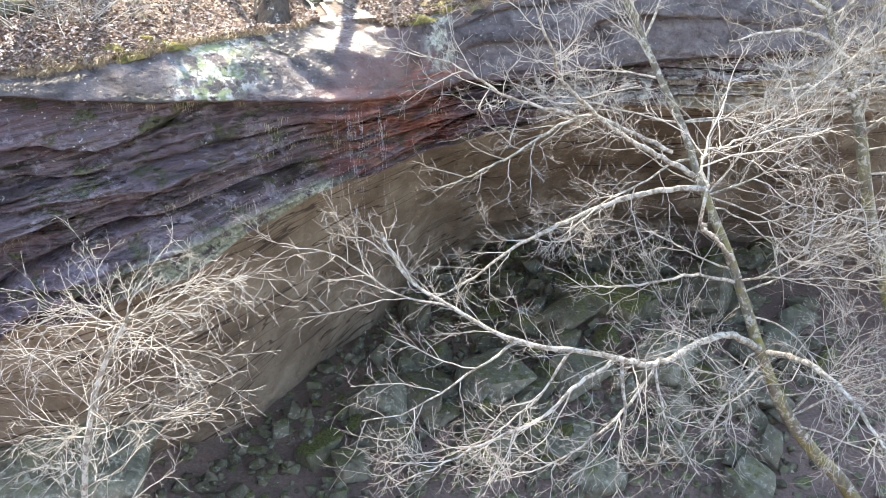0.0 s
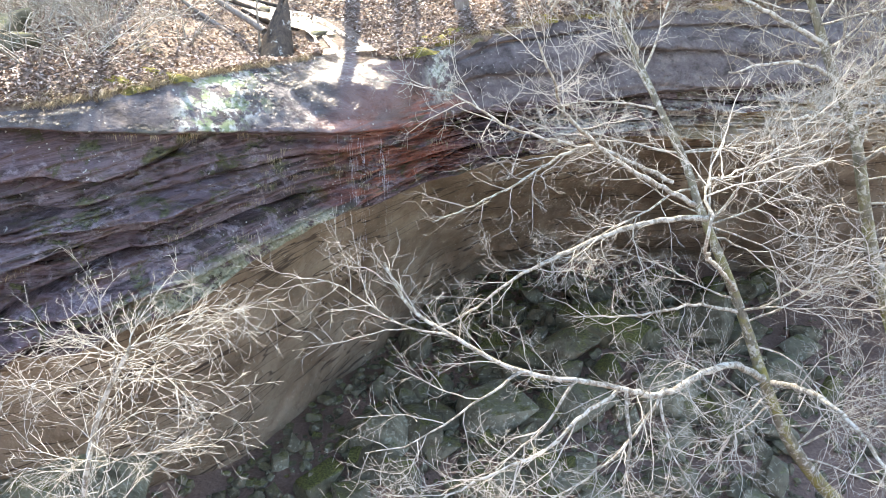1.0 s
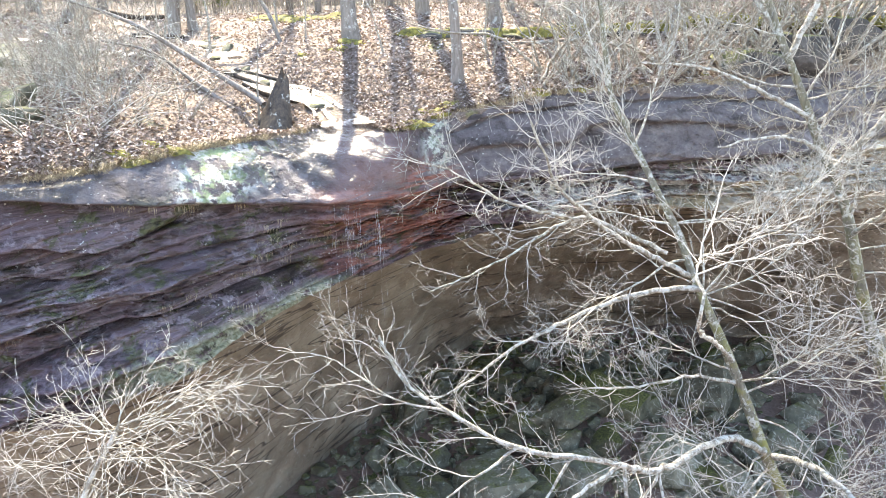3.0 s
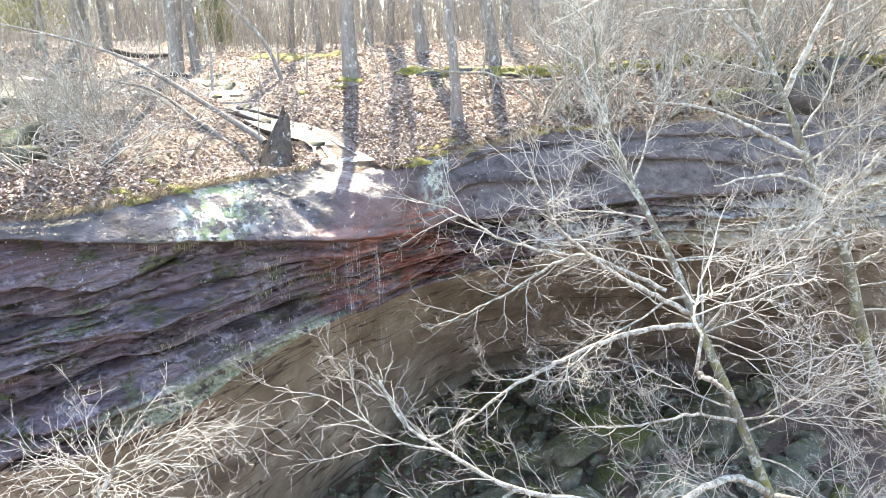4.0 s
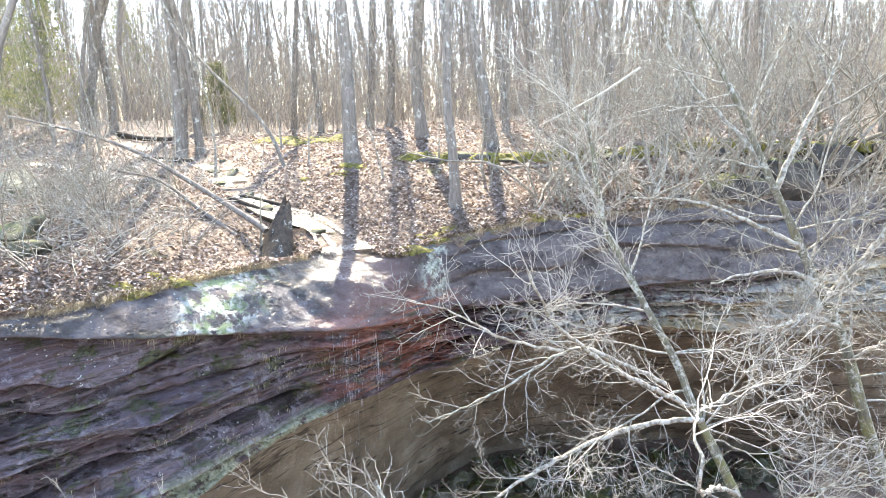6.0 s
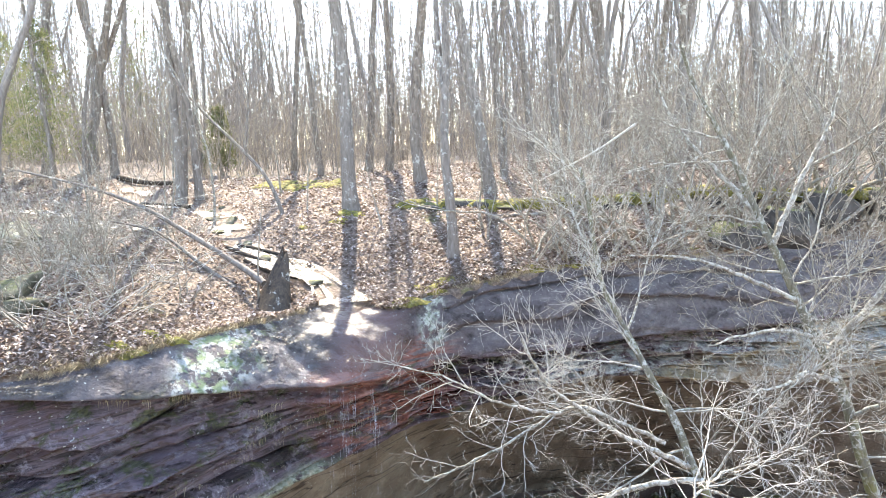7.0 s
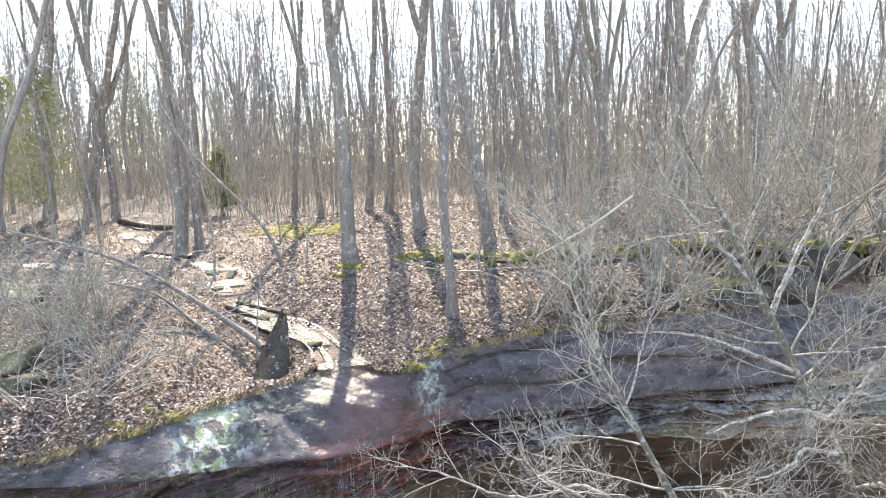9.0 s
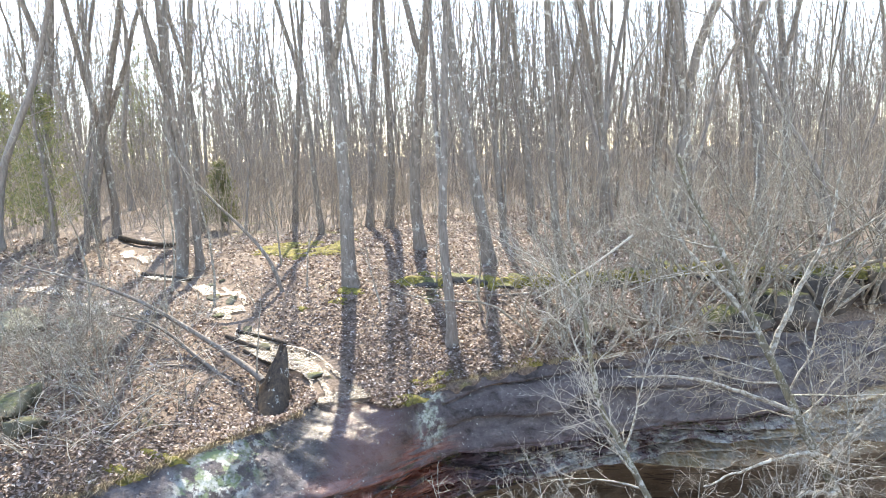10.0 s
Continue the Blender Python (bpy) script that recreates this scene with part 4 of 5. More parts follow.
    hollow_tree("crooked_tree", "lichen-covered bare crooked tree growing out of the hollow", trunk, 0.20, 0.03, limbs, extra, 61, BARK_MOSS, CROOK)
    trunk = [(10.2, 10.8, -10), (8.6, 11.2, -6.5), (7.55, 11.5, -3.9), (7.22, 11.6, -2.9), (6.85, 11.8, -1.5), (6.4, 12.0, -0.5), (6.0, 12.2, 0.5), (5.63, 12.4, 1.4), (5.3, 12.6, 2.3), (4.95, 12.8, 3.1), (4.6, 13.0, 3.9), (4.4, 13.1, 4.6)]
    limbs = [
        ([(5.63, 12.4, 1.4), (5.25, 12.6, 1.95), (4.67, 13.0, 2.72), (4.24, 13.3, 3.4), (4.0, 13.5, 4.2)], 0.06),
        ([(5.8, 12.3, 1.0), (6.3, 12.3, 2.2), (6.7, 12.2, 3.2), (6.9, 12.2, 4.3)], 0.07),
        ([(6.6, 11.9, -0.9), (7.3, 11.5, 0.3), (7.7, 11.2, 1.7), (7.9, 11.0, 3.4), (8.2, 11, 5.2)], 0.085),
        ([(7.3, 11.5, 0.3), (8.2, 10.9, 0.9), (9.2, 10.5, 1.9)], 0.06),
        ([(6.2, 12.1, 0.0), (5.0, 11.6, 0.6), (3.9, 11.2, 1.0), (2.9, 11.0, 1.1)], 0.06),
        ([(6.8, 11.8, -1.4), (5.8, 10.9, -0.9), (5.1, 9.9, -0.7), (4.2, 9.0, -0.5)], 0.055),
        ([(6.5, 11.9, -0.7), (5.6, 10.8, -0.2), (4.6, 9.8, 0.1), (3.6, 9.2, 0.1)], 0.055),
        ([(7.0, 11.7, -2.0), (6.6, 10.2, -1.2), (6.0, 8.8, -0.6), (5.2, 7.6, -0.3)], 0.055),
    ]
    extra = [(11, 0.45, 0.9, 3.0, (-0.9, -0.3, 0.1), 0.022), (8, 0.35, 0.8, 3.0, (0.7, -0.5, 0.2), 0.022), (10, 0.6, 1.0, 2.8, (0.1, 0.0, 0.9), 0.024)]
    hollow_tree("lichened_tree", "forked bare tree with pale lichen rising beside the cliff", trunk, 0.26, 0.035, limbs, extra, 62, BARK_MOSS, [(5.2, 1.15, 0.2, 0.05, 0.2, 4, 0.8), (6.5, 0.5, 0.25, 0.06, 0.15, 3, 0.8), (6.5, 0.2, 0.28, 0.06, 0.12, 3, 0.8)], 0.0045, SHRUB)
    # the small bushy tree lower down by the cliff's nose
    stem = [(-5.2, 4.4, -10), (-4.3, 4.8, -6.0), (-3.92, 5.0, -3.63), (-3.59, 5.2, -2.4), (-3.17, 5.38, -1.66)]
    rng = np.random.default_rng(8)
    limbs = []
    for i in range(40):     # arching sprays from the head of the stem and from lower down
        low = i >= 18
        s = rng.uniform(0.15, 1.35) if low else rng.uniform(0, 0.12)
        p = np.array([-3.17 - 0.55 * s, 5.38 - 0.3 * s, -1.66 - 1.6 * s])
        a = i * 2.4
        d = np.array([math.cos(a), 0.6 * math.sin(a), 0.30 + 0.25 * math.sin(a * 1.7)])
        reach = rng.uniform(0.9, 1.6)
        limbs.append(([p, p + d * 0.35 * reach, p + d * 0.72 * reach - (0, 0, 0.06), p + d * (1, 1, 0.55) * reach - (0, 0, rng.uniform(0.05, 0.35))], rng.uniform(0.005, 0.009)))
        for k in (1, 2, 3):
            limbs[-1][0][k] = limbs[-1][0][k] + rng.normal(0, 0.09, 3)
    extra = [(13, 0.45, 0.75, 1.5, (-0.7, -0.4, 0.05), 0.012), (13, 0.45, 0.75, 1.5, (0.6, -0.3, 0.0), 0.012)]
    spray = [(6.5, 0.55, 0.12, -0.02, 0.10, 4, 0.6), (7.0, 0.28, 0.14, 0.0, 0.1, 3, 0.65), (7.0, 0.13, 0.16, 0.02, 0.15, 3, 0.65)]
    hollow_tree("bushy_tree", "top of a bare bushy tree with dense pale twigs", stem, 0.09, 0.022, limbs, extra, 63, BARK_LICHEN, spray, 0.0026)


build_hollow_trees()


def shrub(x, y, seed, height, stems, label, bark=SHRUB):
    rng = np.random.default_rng(seed)
    y = max(y, float(edge_y(x)) + 0.3)
    z = float(ground_z(x, y))
    ob = thing("shrub", (x, y, z), label, "shrub", "shrubs on the bank")
    base = np.array([x, y, z])
    twigs = []
    few, low = (0.6, 0.38) if x > 0 else (1.0, 0.15)
    plan = [(3.4 * few, height * 0.32, 0.20, 0.03, low, 4, 0.85), (3.8 * few, height * 0.13, 0.26, 0.03, 0.12, 3, 0.9)]
    for i in range(stems):
        a = rng.uniform(0, 6.28)
        way = np.array([0.75 * math.cos(a), 0.5 * math.sin(a) - 0.12, 1.0])
        size = height * rng.uniform(0.6, 1.1)
        line = wander_line(rng, base + (0.12 * math.cos(a), 0.12 * math.sin(a), -0.1), way, size, 12, 0.15, 0.02)
        r = (0.011 + (0.032 if x > 0 else 0.013) * rng.random() ** 1.6) * max(height, 2.4) / 3
        t = Tubes()
        t.add(line, np.linspace(r, 0.005, 12), 5)
        part("stem", t.mesh("stem", base), bark, ob)
        sprout(rng, twigs, line, r, 0, plan, 0.0055)
    tagged(part("crown", tubes_of(twigs).mesh("crown", base), bark, ob), kind="stuff")


for i, (x, y, h, n) in enumerate(((1.7, 14.3, 3.0, 6), (2.6, 14.6, 3.6, 7), (3.5, 14.7, 4.2, 7), (4.4, 15.2, 4.0, 7), (5.4, 15.3, 4.6, 8), (6.6, 15.9, 4.6, 8), (7.8, 16.4, 4.8, 8),
                                  (9.2, 17.0, 4.8, 8), (-6.2, 12.3, 2.2, 8), (-7.4, 12.4, 2.4, 8), (-6.4, 10.4, 1.4, 8), (-8.2, 14.4, 2.6, 7), (-7.0, 14.0, 2.2, 7), (-5.4, 11.4, 1.2, 7), (-5.9, 10.9, 1.5, 7), (-7.2, 11.0, 1.6, 8), (-5.2, 13.0, 1.1, 5), (-8.6, 12.6, 2.0, 7), (3.2, 16.6, 3.4, 5), (6.0, 17.6, 3.8, 6), (10.5, 16.9, 5, 7), (2.1, 15.6, 4.2, 6), (3.9, 16.0, 5.0, 7), (6.3, 14.9, 5.0, 6), (8.8, 15.9, 5.4, 6), (4.7, 14.6, 4.6, 6), (11.6, 18, 5.5, 6), (1.0, 16.9, 3, 5),
                                  (-5.6, 12.0, 1.6, 8), (-6.6, 13.2, 2.2, 9), (-4.9, 12.5, 1.2, 6), (-7.8, 13.4, 2.4, 9), (-5.9, 15.3, 1.8, 7), (-8.8, 16.6, 2.6, 8), (-6.9, 15.2, 2.2, 8), (-9.6, 13.6, 2.6, 8), (2.9, 13.9, 4.0, 6), (5.0, 16.4, 5.6, 6), (7.0, 17.0, 5.8, 7), (8.4, 18.2, 6.0, 7), (10.0, 18.6, 6.0, 7), (12.6, 18.8, 6.0, 7), (3.6, 18.0, 4.4, 5))):
    shrub(x, y, 400 + i, h, n, "bare many-stemmed grey shrub at the cliff's edge" if x > 0 else "bare twiggy shrub in the leaf litter", SHRUB)


def bramble(x, y, seed, reach, canes, label):
    """Low arching canes that lean over the leaf litter."""
    rng = np.random.default_rng(seed)
    z = float(ground_z(x, y))
    ob = thing("bramble", (x, y, z), label, "bramble", "brambles on the bank")
    base, twigs = np.array([x, y, z]), []
    for _ in range(canes):
        a = rng.uniform(0, 6.28)
        d = np.array([math.cos(a), 0.7 * math.sin(a), rng.uniform(0.5, 1.3)])
        size = reach * rng.uniform(0.5, 1.15)
        line = wander_line(rng, base + (0.25 * rng.normal(), 0.2 * rng.normal(), -0.05), d, size, 10, 0.10, -0.07)
        t = Tubes()
        t.add(line, np.linspace(0.009, 0.004, 10), 4)
        part("cane", t.mesh("cane", base), TWIG, ob)
        sprout(rng, twigs, line, 0.009, 0, [(3.5, 0.5, 0.16, 0.03, 0.1, 3, 0.8), (4.0, 0.2, 0.2, 0.02, 0.1, 3, 0.8)], 0.0034)
    tagged(part("crown", tubes_of(twigs).mesh("crown", base), SHRUB, ob), kind="stuff")


rng = np.random.default_rng(44)
for i in range(34):
    x, y = rng.uniform(-9.5, -5.0), rng.uniform(10.2, 17.0)
    if y < float(edge_y(x)) + 0.3 or stream_gap(x, y) < 0.8:
        continue
    bramble(x, y, 460 + i, rng.uniform(1.0, 2.0), int(rng.integers(5, 9)), "pale arching bramble canes over the leaf litter")


def cedar(x, y, height, seed):
    rng = np.random.default_rng(seed)
    z = float(ground_z(x, y))
    ob = thing("cedar", (x, y, z), "small dull green cedar among the bare trees", "tree", "cedars")
    t = Tubes()
    line = wander_line(rng, (0, 0, -0.2), (0, 0, 1), height, 10, 0.03, 0.02)
    t.add(line, np.linspace(0.09, 0.01, 10), 6)
    part("trunk", t.mesh("trunk"), BARK, ob)
    v, q = [], []
    for b in range(260):
        s = rng.uniform(0.06, 1)
        reach = (1 - s) ** 0.7 * height * 0.30 + 0.12
        a = rng.uniform(0, 6.28)
        for k in range(14):
            d = reach * rng.uniform(0.25, 1)
            c = np.array([d * math.cos(a), d * math.sin(a), s * height + 0.35 * d + rng.normal(0, 0.06)])
            c[:2] += rng.normal(0, 0.07, 2)
            w = unit(rng.normal(0, 1, 3) + (0, 0, 0.8)) * rng.uniform(0.08, 0.17)
            n = unit(np.cross(w, rng.normal(0, 1, 3))) * 0.018
            i = len(v)
            v += [c - n, c + n, c + w + n * 0.3, c + w - n * 0.3]
            q.append((i, i + 1, i + 2, i + 3))
    tagged(part("foliage", raw_mesh("foliage", v, q), NEEDLE, ob, "feathery olive green foliage"), kind="stuff")


for i, (x, y, h) in enumerate(((-13.1, 23.0, 5.0), (-16.2, 26.0, 5.0), (-8.9, 27.5, 2.6), (-19.4, 45.0, 9.5), (-21.0, 47.0, 8.0))):
    cedar(x, y, h, 500 + i)

# ---- rocks ----
def block_mesh(seed, flat=0.7, level=1):
    """An angular block of stone, about a metre across."""
    rng = np.random.default_rng(seed)
    bm = bmesh.new()
    for _ in range(15):
        p = rng.uniform(-1, 1, 3)
        p = p / np.abs(p).max() ** 0.75 * 0.55
        bm.verts.new((p[0], p[1] * 0.85, p[2] * flat))
    bmesh.ops.convex_hull(bm, input=bm.verts)
    loose = [v for v in bm.verts if not v.link_faces]
    bmesh.ops.delete(bm, geom=loose, context="VERTS")
    bmesh.ops.bevel(bm, geom=list(bm.edges), offset=0.045, segments=2, affect="EDGES", profile=0.6)
    bmesh.ops.triangulate(bm, faces=bm.faces)
    for _ in range(level):
        long = [e for e in bm.edges if e.calc_length() > 0.16]
        if long:
            bmesh.ops.subdivide_edges(bm, edges=long, cuts=1)
            bmesh.ops.triangulate(bm, faces=bm.faces)
    for v in bm.verts:
        n = noise.fractal(v.co * 2.3 + Vector((seed, 0, 0)), 0.9, 2.0, 4)
        v.co += v.co.normalized() * n * 0.05
    me = bpy.data.meshes.new("boulder")
    bm.to_mesh(me)
    bm.free()
    me.polygons.foreach_set("use_smooth", np.full(len(me.polygons), True))
    me.set_sharp_from_angle(angle=radians(38))
    return me


BLOCKS = {mat.name: [block_mesh(600 + 10 * k + i, f) for i, f in enumerate((0.55, 0.75, 0.9, 0.6, 0.8))] for k, mat in enumerate((STONE, STONE_MOSS, STONE_PALE, STONE_SHADED))}


def boulder(x, y, size, mat, seed, label, flat=1.0, sink=0.25, ground=floor_z, tilt=0.25, group="boulders below the overhang", lift=0.0):
    rng = np.random.default_rng(seed)
    me = BLOCKS[mat.name][seed % 5]
    ob = part("boulder", me, mat)
    ob.scale = (size * rng.uniform(0.95, 1.2), size * rng.uniform(0.9, 1.1), size * flat)
    ob.rotation_euler = (rng.normal(0, tilt), rng.normal(0, tilt), rng.uniform(0, 6.28))
    half = 0.5 * size * flat * 0.75
    ob.location = (x, y, float(ground(x, y)) + half * (1 - 2 * sink) + lift)
    return tagged(ob, label, "boulder", group)


GREY, GREEN, PALE = "angular grey-green sandstone boulder in the rubble", "mossy green sandstone boulder in the rubble", "pale lichen-crusted sandstone boulder"
rock_list = (
    (4.5, 18.0, 1.9, 1), (3.1, 17.7, 1.5, 0), (2.0, 17.6, 1.4, 1), (0.8, 15.2, 2.0, 2), (-2.4, 14.6, 1.7, 2), (-3.6, 13.2, 1.2, 1), (5.6, 15.6, 1.9, 2), (7.0, 15.2, 1.7, 2), (6.4, 14.4, 1.2, 0), (7.2, 19.2, 1.9, 0), (6.1, 19.1, 1.2, 1),
    (9.4, 17.5, 1.5, 2), (7.5, 20.8, 1.3, 0), (3.1, 15.4, 1.6, 2), (-1.2, 14.7, 1.4, 0), (3.0, 12.2, 1.3, 2), (4.5, 22.0, 1.1, 0), (6.1, 22.0, 0.9, 0), (3.0, 20.5, 0.9, 0), (1.5, 20.5, 0.9, 0),
    (1.0, 22.0, 0.9, 0), (-0.7, 15.4, 1.1, 0), (2.4, 13.3, 1.4, 2), (-1.7, 13.2, 1.1, 0), (-2.7, 12.6, 0.9, 0), (-2.6, 14.0, 0.9, 1), (6.3, 11.6, 1.0, 0), (5.2, 17.9, 1.1, 1), (8.6, 21.8, 1.3, 0))
for i, (x, y, s, k) in enumerate(rock_list):
    boulder(x, y, s, (STONE, STONE_MOSS, STONE_PALE)[k], 700 + i, (GREY, GREEN, PALE)[k], 0.85)
boulder(-8.2, 10.6, 3.4, STONE_PALE, 731, "large pale green boulder beside the cliff's nose", 0.8)
rng = np.random.default_rng(9)
n = 0
while n < 230:
    x, y = rng.uniform(-6.5, 11), rng.uniform(11.5, 24.5)
    if y > float(wall_y(x)) - 0.8 or x > 8.5 and y < 16:
        continue
    k = rng.choice(3, p=(0.6, 0.2, 0.2))
    small = x < -2.5
    boulder(x, y, rng.uniform(0.2, 0.5) if small else rng.uniform(0.35, 1.05), (STONE, STONE_MOSS, STONE_PALE)[k], 760 + n, (GREY, GREEN, PALE)[k], rng.uniform(0.6, 0.95), 0.15, tilt=0.5)
    n += 1


def pebbles(name, count, label, spot, size, mat, seed):
    """Rubble too fine to count."""
    rng = np.random.default_rng(seed)
    ico = bmesh.new()
    bmesh.ops.create_icosphere(ico, subdivisions=1, radius=1)
    base = np.array([v.co for v in ico.verts])
    tri = np.array([[v.index for v in f.verts] for f in ico.faces])
    ico.free()
    V, T = [], []
    for i in range(count):
        x, y, z = spot(rng)
        s = size[0] + (size[1] - size[0]) * rng.random() ** 2
        p = base * (1 + 0.25 * rng.uniform(-1, 1, (len(base), 1))) * (s, s * rng.uniform(0.6, 1), s * rng.uniform(0.4, 0.8))
        a = rng.uniform(0, 6.28)
        p = p @ np.array([[math.cos(a), -math.sin(a), 0], [math.sin(a), math.cos(a), 0], [0, 0, 1]])
        V.append(p + (x, y, z + s * 0.25))
        T.append(tri + 12 * i)
    return tagged(part(name, raw_mesh(name, np.concatenate(V), None, np.concatenate(T), False), mat), label, "rubble", kind="stuff")


def floor_spot(rng):
    while True:
        x, y = rng.uniform(-8, 12), rng.uniform(9, 25)
        if y < float(wall_y(x)) - 0.1 and (x < 8 or rng.random() < 0.3):
            return x, y, float(floor_z(x, y))


pebbles("rubble", 3200, "small broken stones on the floor of the hollow", floor_spot, (0.05, 0.24), STONE, 81)


for i in range(14):
    rng = np.random.default_rng(900 + i)
    yy = rng.uniform(14.6, 19.5)
    k = int(np.argmin(np.abs(STREAM[:, 1] - yy)))
    x, y = STREAM[k, 0] + rng.normal(0, 0.3), STREAM[k, 1]
    boulder(x, y, rng.uniform(0.15, 0.38), STONE, 905 + i, "small wet stone in the stream", 0.7, 0.3, ground_z, 0.3, "stones in the stream")


def bank_rock(x, y, sx, sy, sz, turn, label, seed, mat=STONE_MOSS, sink=0.4):
    ob = part("rock", BLOCKS[mat.name][seed % 5], mat)
    ob.scale, ob.rotation_euler = (sx, sy, sz), (0.05, 0.08, turn)
    ob.location = (x, y, float(ground_z(x, y)) + sz * 0.5 * (1 - 2 * sink) * 0.7)
    return tagged(ob, label, "rock", "rocks on the bank")


for i in range(15):
    x = -0.6 + i * 0.95
    y = 18.6 + 0.25 * math.sin(i * 2.1) + (0.04 * (x - 5)) ** 2
    bank_rock(x, y, 1.3, 0.9, 0.35 + 0.055 * max(0, i - 3), 0.2 * math.sin(i * 1.7), "low shade-darkened sandstone outcrop topped with yellow moss", 820 + i, STONE_SHADED)
for i, (x, y, s, h) in enumerate(((6.7, 16.5, 1.7, 1.1), (8.0, 16.9, 1.8, 1.3), (9.6, 17.6, 1.8, 1.3), (11.2, 18.2, 1.9, 1.4))):
    bank_rock(x, y, s, s * 0.8, h, 0.5 * i, "shade-darkened weathered sandstone block on the leafy bank", 840 + i, STONE_SHADED, 0.3)


for i, (x, y, s) in enumerate(((-7.5, 11.4, 1.1), (-6.9, 11.0, 0.6), (-8.3, 11.6, 0.9), (-9.8, 15.5, 1.2), (-10.2, 15.7, 0.9), (-9.9, 14.9, 0.6), (-8.7, 15.9, 0.5))):
    boulder(x, y, s, STONE if i < 3 else STONE_PALE, 930 + i, "weathered rock half sunk in the leaf litter", 0.75, 0.3, ground_z, 0.3, "rocks on the bank")


def moss_patch(x, y, rx, ry, seed, z=None, high=0.07, drape=0.03):
    n, k = 11, 26
    r = np.linspace(0, 1, n)[:, None]
    a = np.linspace(0, 2 * math.pi, k)[None]
    edge = 1 + 0.55 * vnoise(np.cos(a) * 2.2 + seed, np.sin(a) * 2.2, 0, seed) + 0.25 * vnoise(np.cos(a) * 6 + seed, np.sin(a) * 6, 0, seed)
    X, Y = x + rx * r * edge * np.cos(a), y + ry * r * edge * np.sin(a)
    G = ground_z(X, Y) if z is None else z + 0 * X
    Z = G + high * (1 - r**3) + 0.04 * fbm(X * 6, Y * 6, 0, seed, 3) - drape * r**4
    me = raw_mesh("moss_patch", np.stack([X, Y, Z], -1).reshape(-1, 3), grid_quads(n, k)[:, ::-1])
    tagged(part("moss_patch", me, MOSS), "bright yellow-green moss cushion", "moss", "moss cushions")


for i, (x, y, rx, ry) in enumerate(((-0.45, 14.35, 0.42, 0.2), (-0.05, 14.5, 0.42, 0.18), (-0.8, 13.85, 0.32, 0.16), (-1.0, 13.8, 0.2, 0.12), (-0.5, 19.4, 0.5, 0.2),
                                   (-1.3, 18.6, 0.35, 0.15), (0.6, 18.9, 0.6, 0.2), (-2.75, 17.6, 0.28, 0.2), (-3.6, 17.2, 0.2, 0.14), (-4.6, 10.9, 0.45, 0.14), (-5.05, 10.4, 0.4, 0.13), (1.7, 14.65, 0.25, 0.10), (2.6, 14.9, 0.25, 0.10), (5.6, 15.95, 0.25, 0.12))):
    moss_patch(x, y, rx, ry, 30 + i)
for i, (x, y, rx, ry) in enumerate(((-5.3, 21.9, 0.9, 0.4), (-4.3, 22.4, 1.0, 0.45), (-3.6, 22.9, 0.6, 0.35), (-4.8, 21.5, 0.5, 0.25), (-2.62, 18.2, 0.45, 0.25))):
    moss_patch(x, y, rx, ry, 130 + i, None, 0.10)
rng = np.random.default_rng(77)
for i in range(62):     # small cushions scattered over the rise and along the outcrop
    if i < 18:
        x, y = rng.uniform(-5.8, -3.2), rng.uniform(21.2, 24.2)
    else:
        x = -1.0 + 14 * rng.random()
        y = 18.05 + rng.normal(0, 0.15)
    if i < 18:
        moss_patch(x, y, rng.uniform(0.3, 0.7), rng.uniform(0.25, 0.6), 60 + i, None, 0.09)
    else:
        top = float(ground_z(x, 18.6)) + 0.40 * (0.35 + 0.055 * max(0, (x + 0.6) / 0.95 - 3))
        moss_patch(x, y + 0.42, rng.uniform(0.25, 0.6), rng.uniform(0.16, 0.3), 60 + i, top, 0.07, 0.2)


# ---- dead wood ----
def build_stump():
    z = float(ground_z(-3.68, 13.7))
    base = np.array([-3.68, 13.7, z - 0.25])
    n, k = 26, 22
    s = np.linspace(0, 1, n)
    line = base + np.outer(s, (0.26, 0.75, 0.86 - z + 0.25))
    a = np.arange(k) * 2 * math.pi / k
    S, A = np.meshgrid(s, a, indexing="ij")
    R = 0.40 * (1 - S) ** 0.8 + 0.045 + 0.14 * np.exp(-S / 0.12)
    R = R * (1 + 0.22 * vnoise(np.cos(A) * 2, np.sin(A) * 2, S * 1.2, 91) + 0.10 * vnoise(np.cos(A) * 6, np.sin(A) * 6, S * 3, 92))
    ragged = 0.16 * vnoise(np.cos(A) * 2.5, np.sin(A) * 2.5, 0, 93) * S**3
    V = line[:, None] + np.stack([R * np.cos(A), R * np.sin(A) * 0.8, ragged], -1) - base
    q = []
    for i in range(n - 1):
        for j in range(k):
            q.append((i * k + j, i * k + (j + 1) % k, (i + 1) * k + (j + 1) % k, (i + 1) * k + j))
    ob = part("stump", raw_mesh("stump", V.reshape(-1, 3), q), STUMP)
    ob.location = base
    tagged(ob, "dark rotten pointed tree stump beside the stream", "stump")


build_stump()


def dead_log(name, points, r0, r1, label, seed, mat=BARK_LICHEN, plan=None, group="dead wood"):
    rng = np.random.default_rng(seed)
    pts, r = trunk_line(points, r0, r1, 0.2)
    base = pts[0].copy()
    ob = thing(name, tuple(base), label, "log", group)
    t = Tubes()
    t.add(pts, r, 8)
    part("trunk", t.mesh("trunk", base), mat, ob)
    if plan:
        twigs = []
        sprout(rng, twigs, pts, r0, 0, plan)
        tagged(part("crown", tubes_of(twigs).mesh("crown", base), SHRUB, ob), kind="stuff")


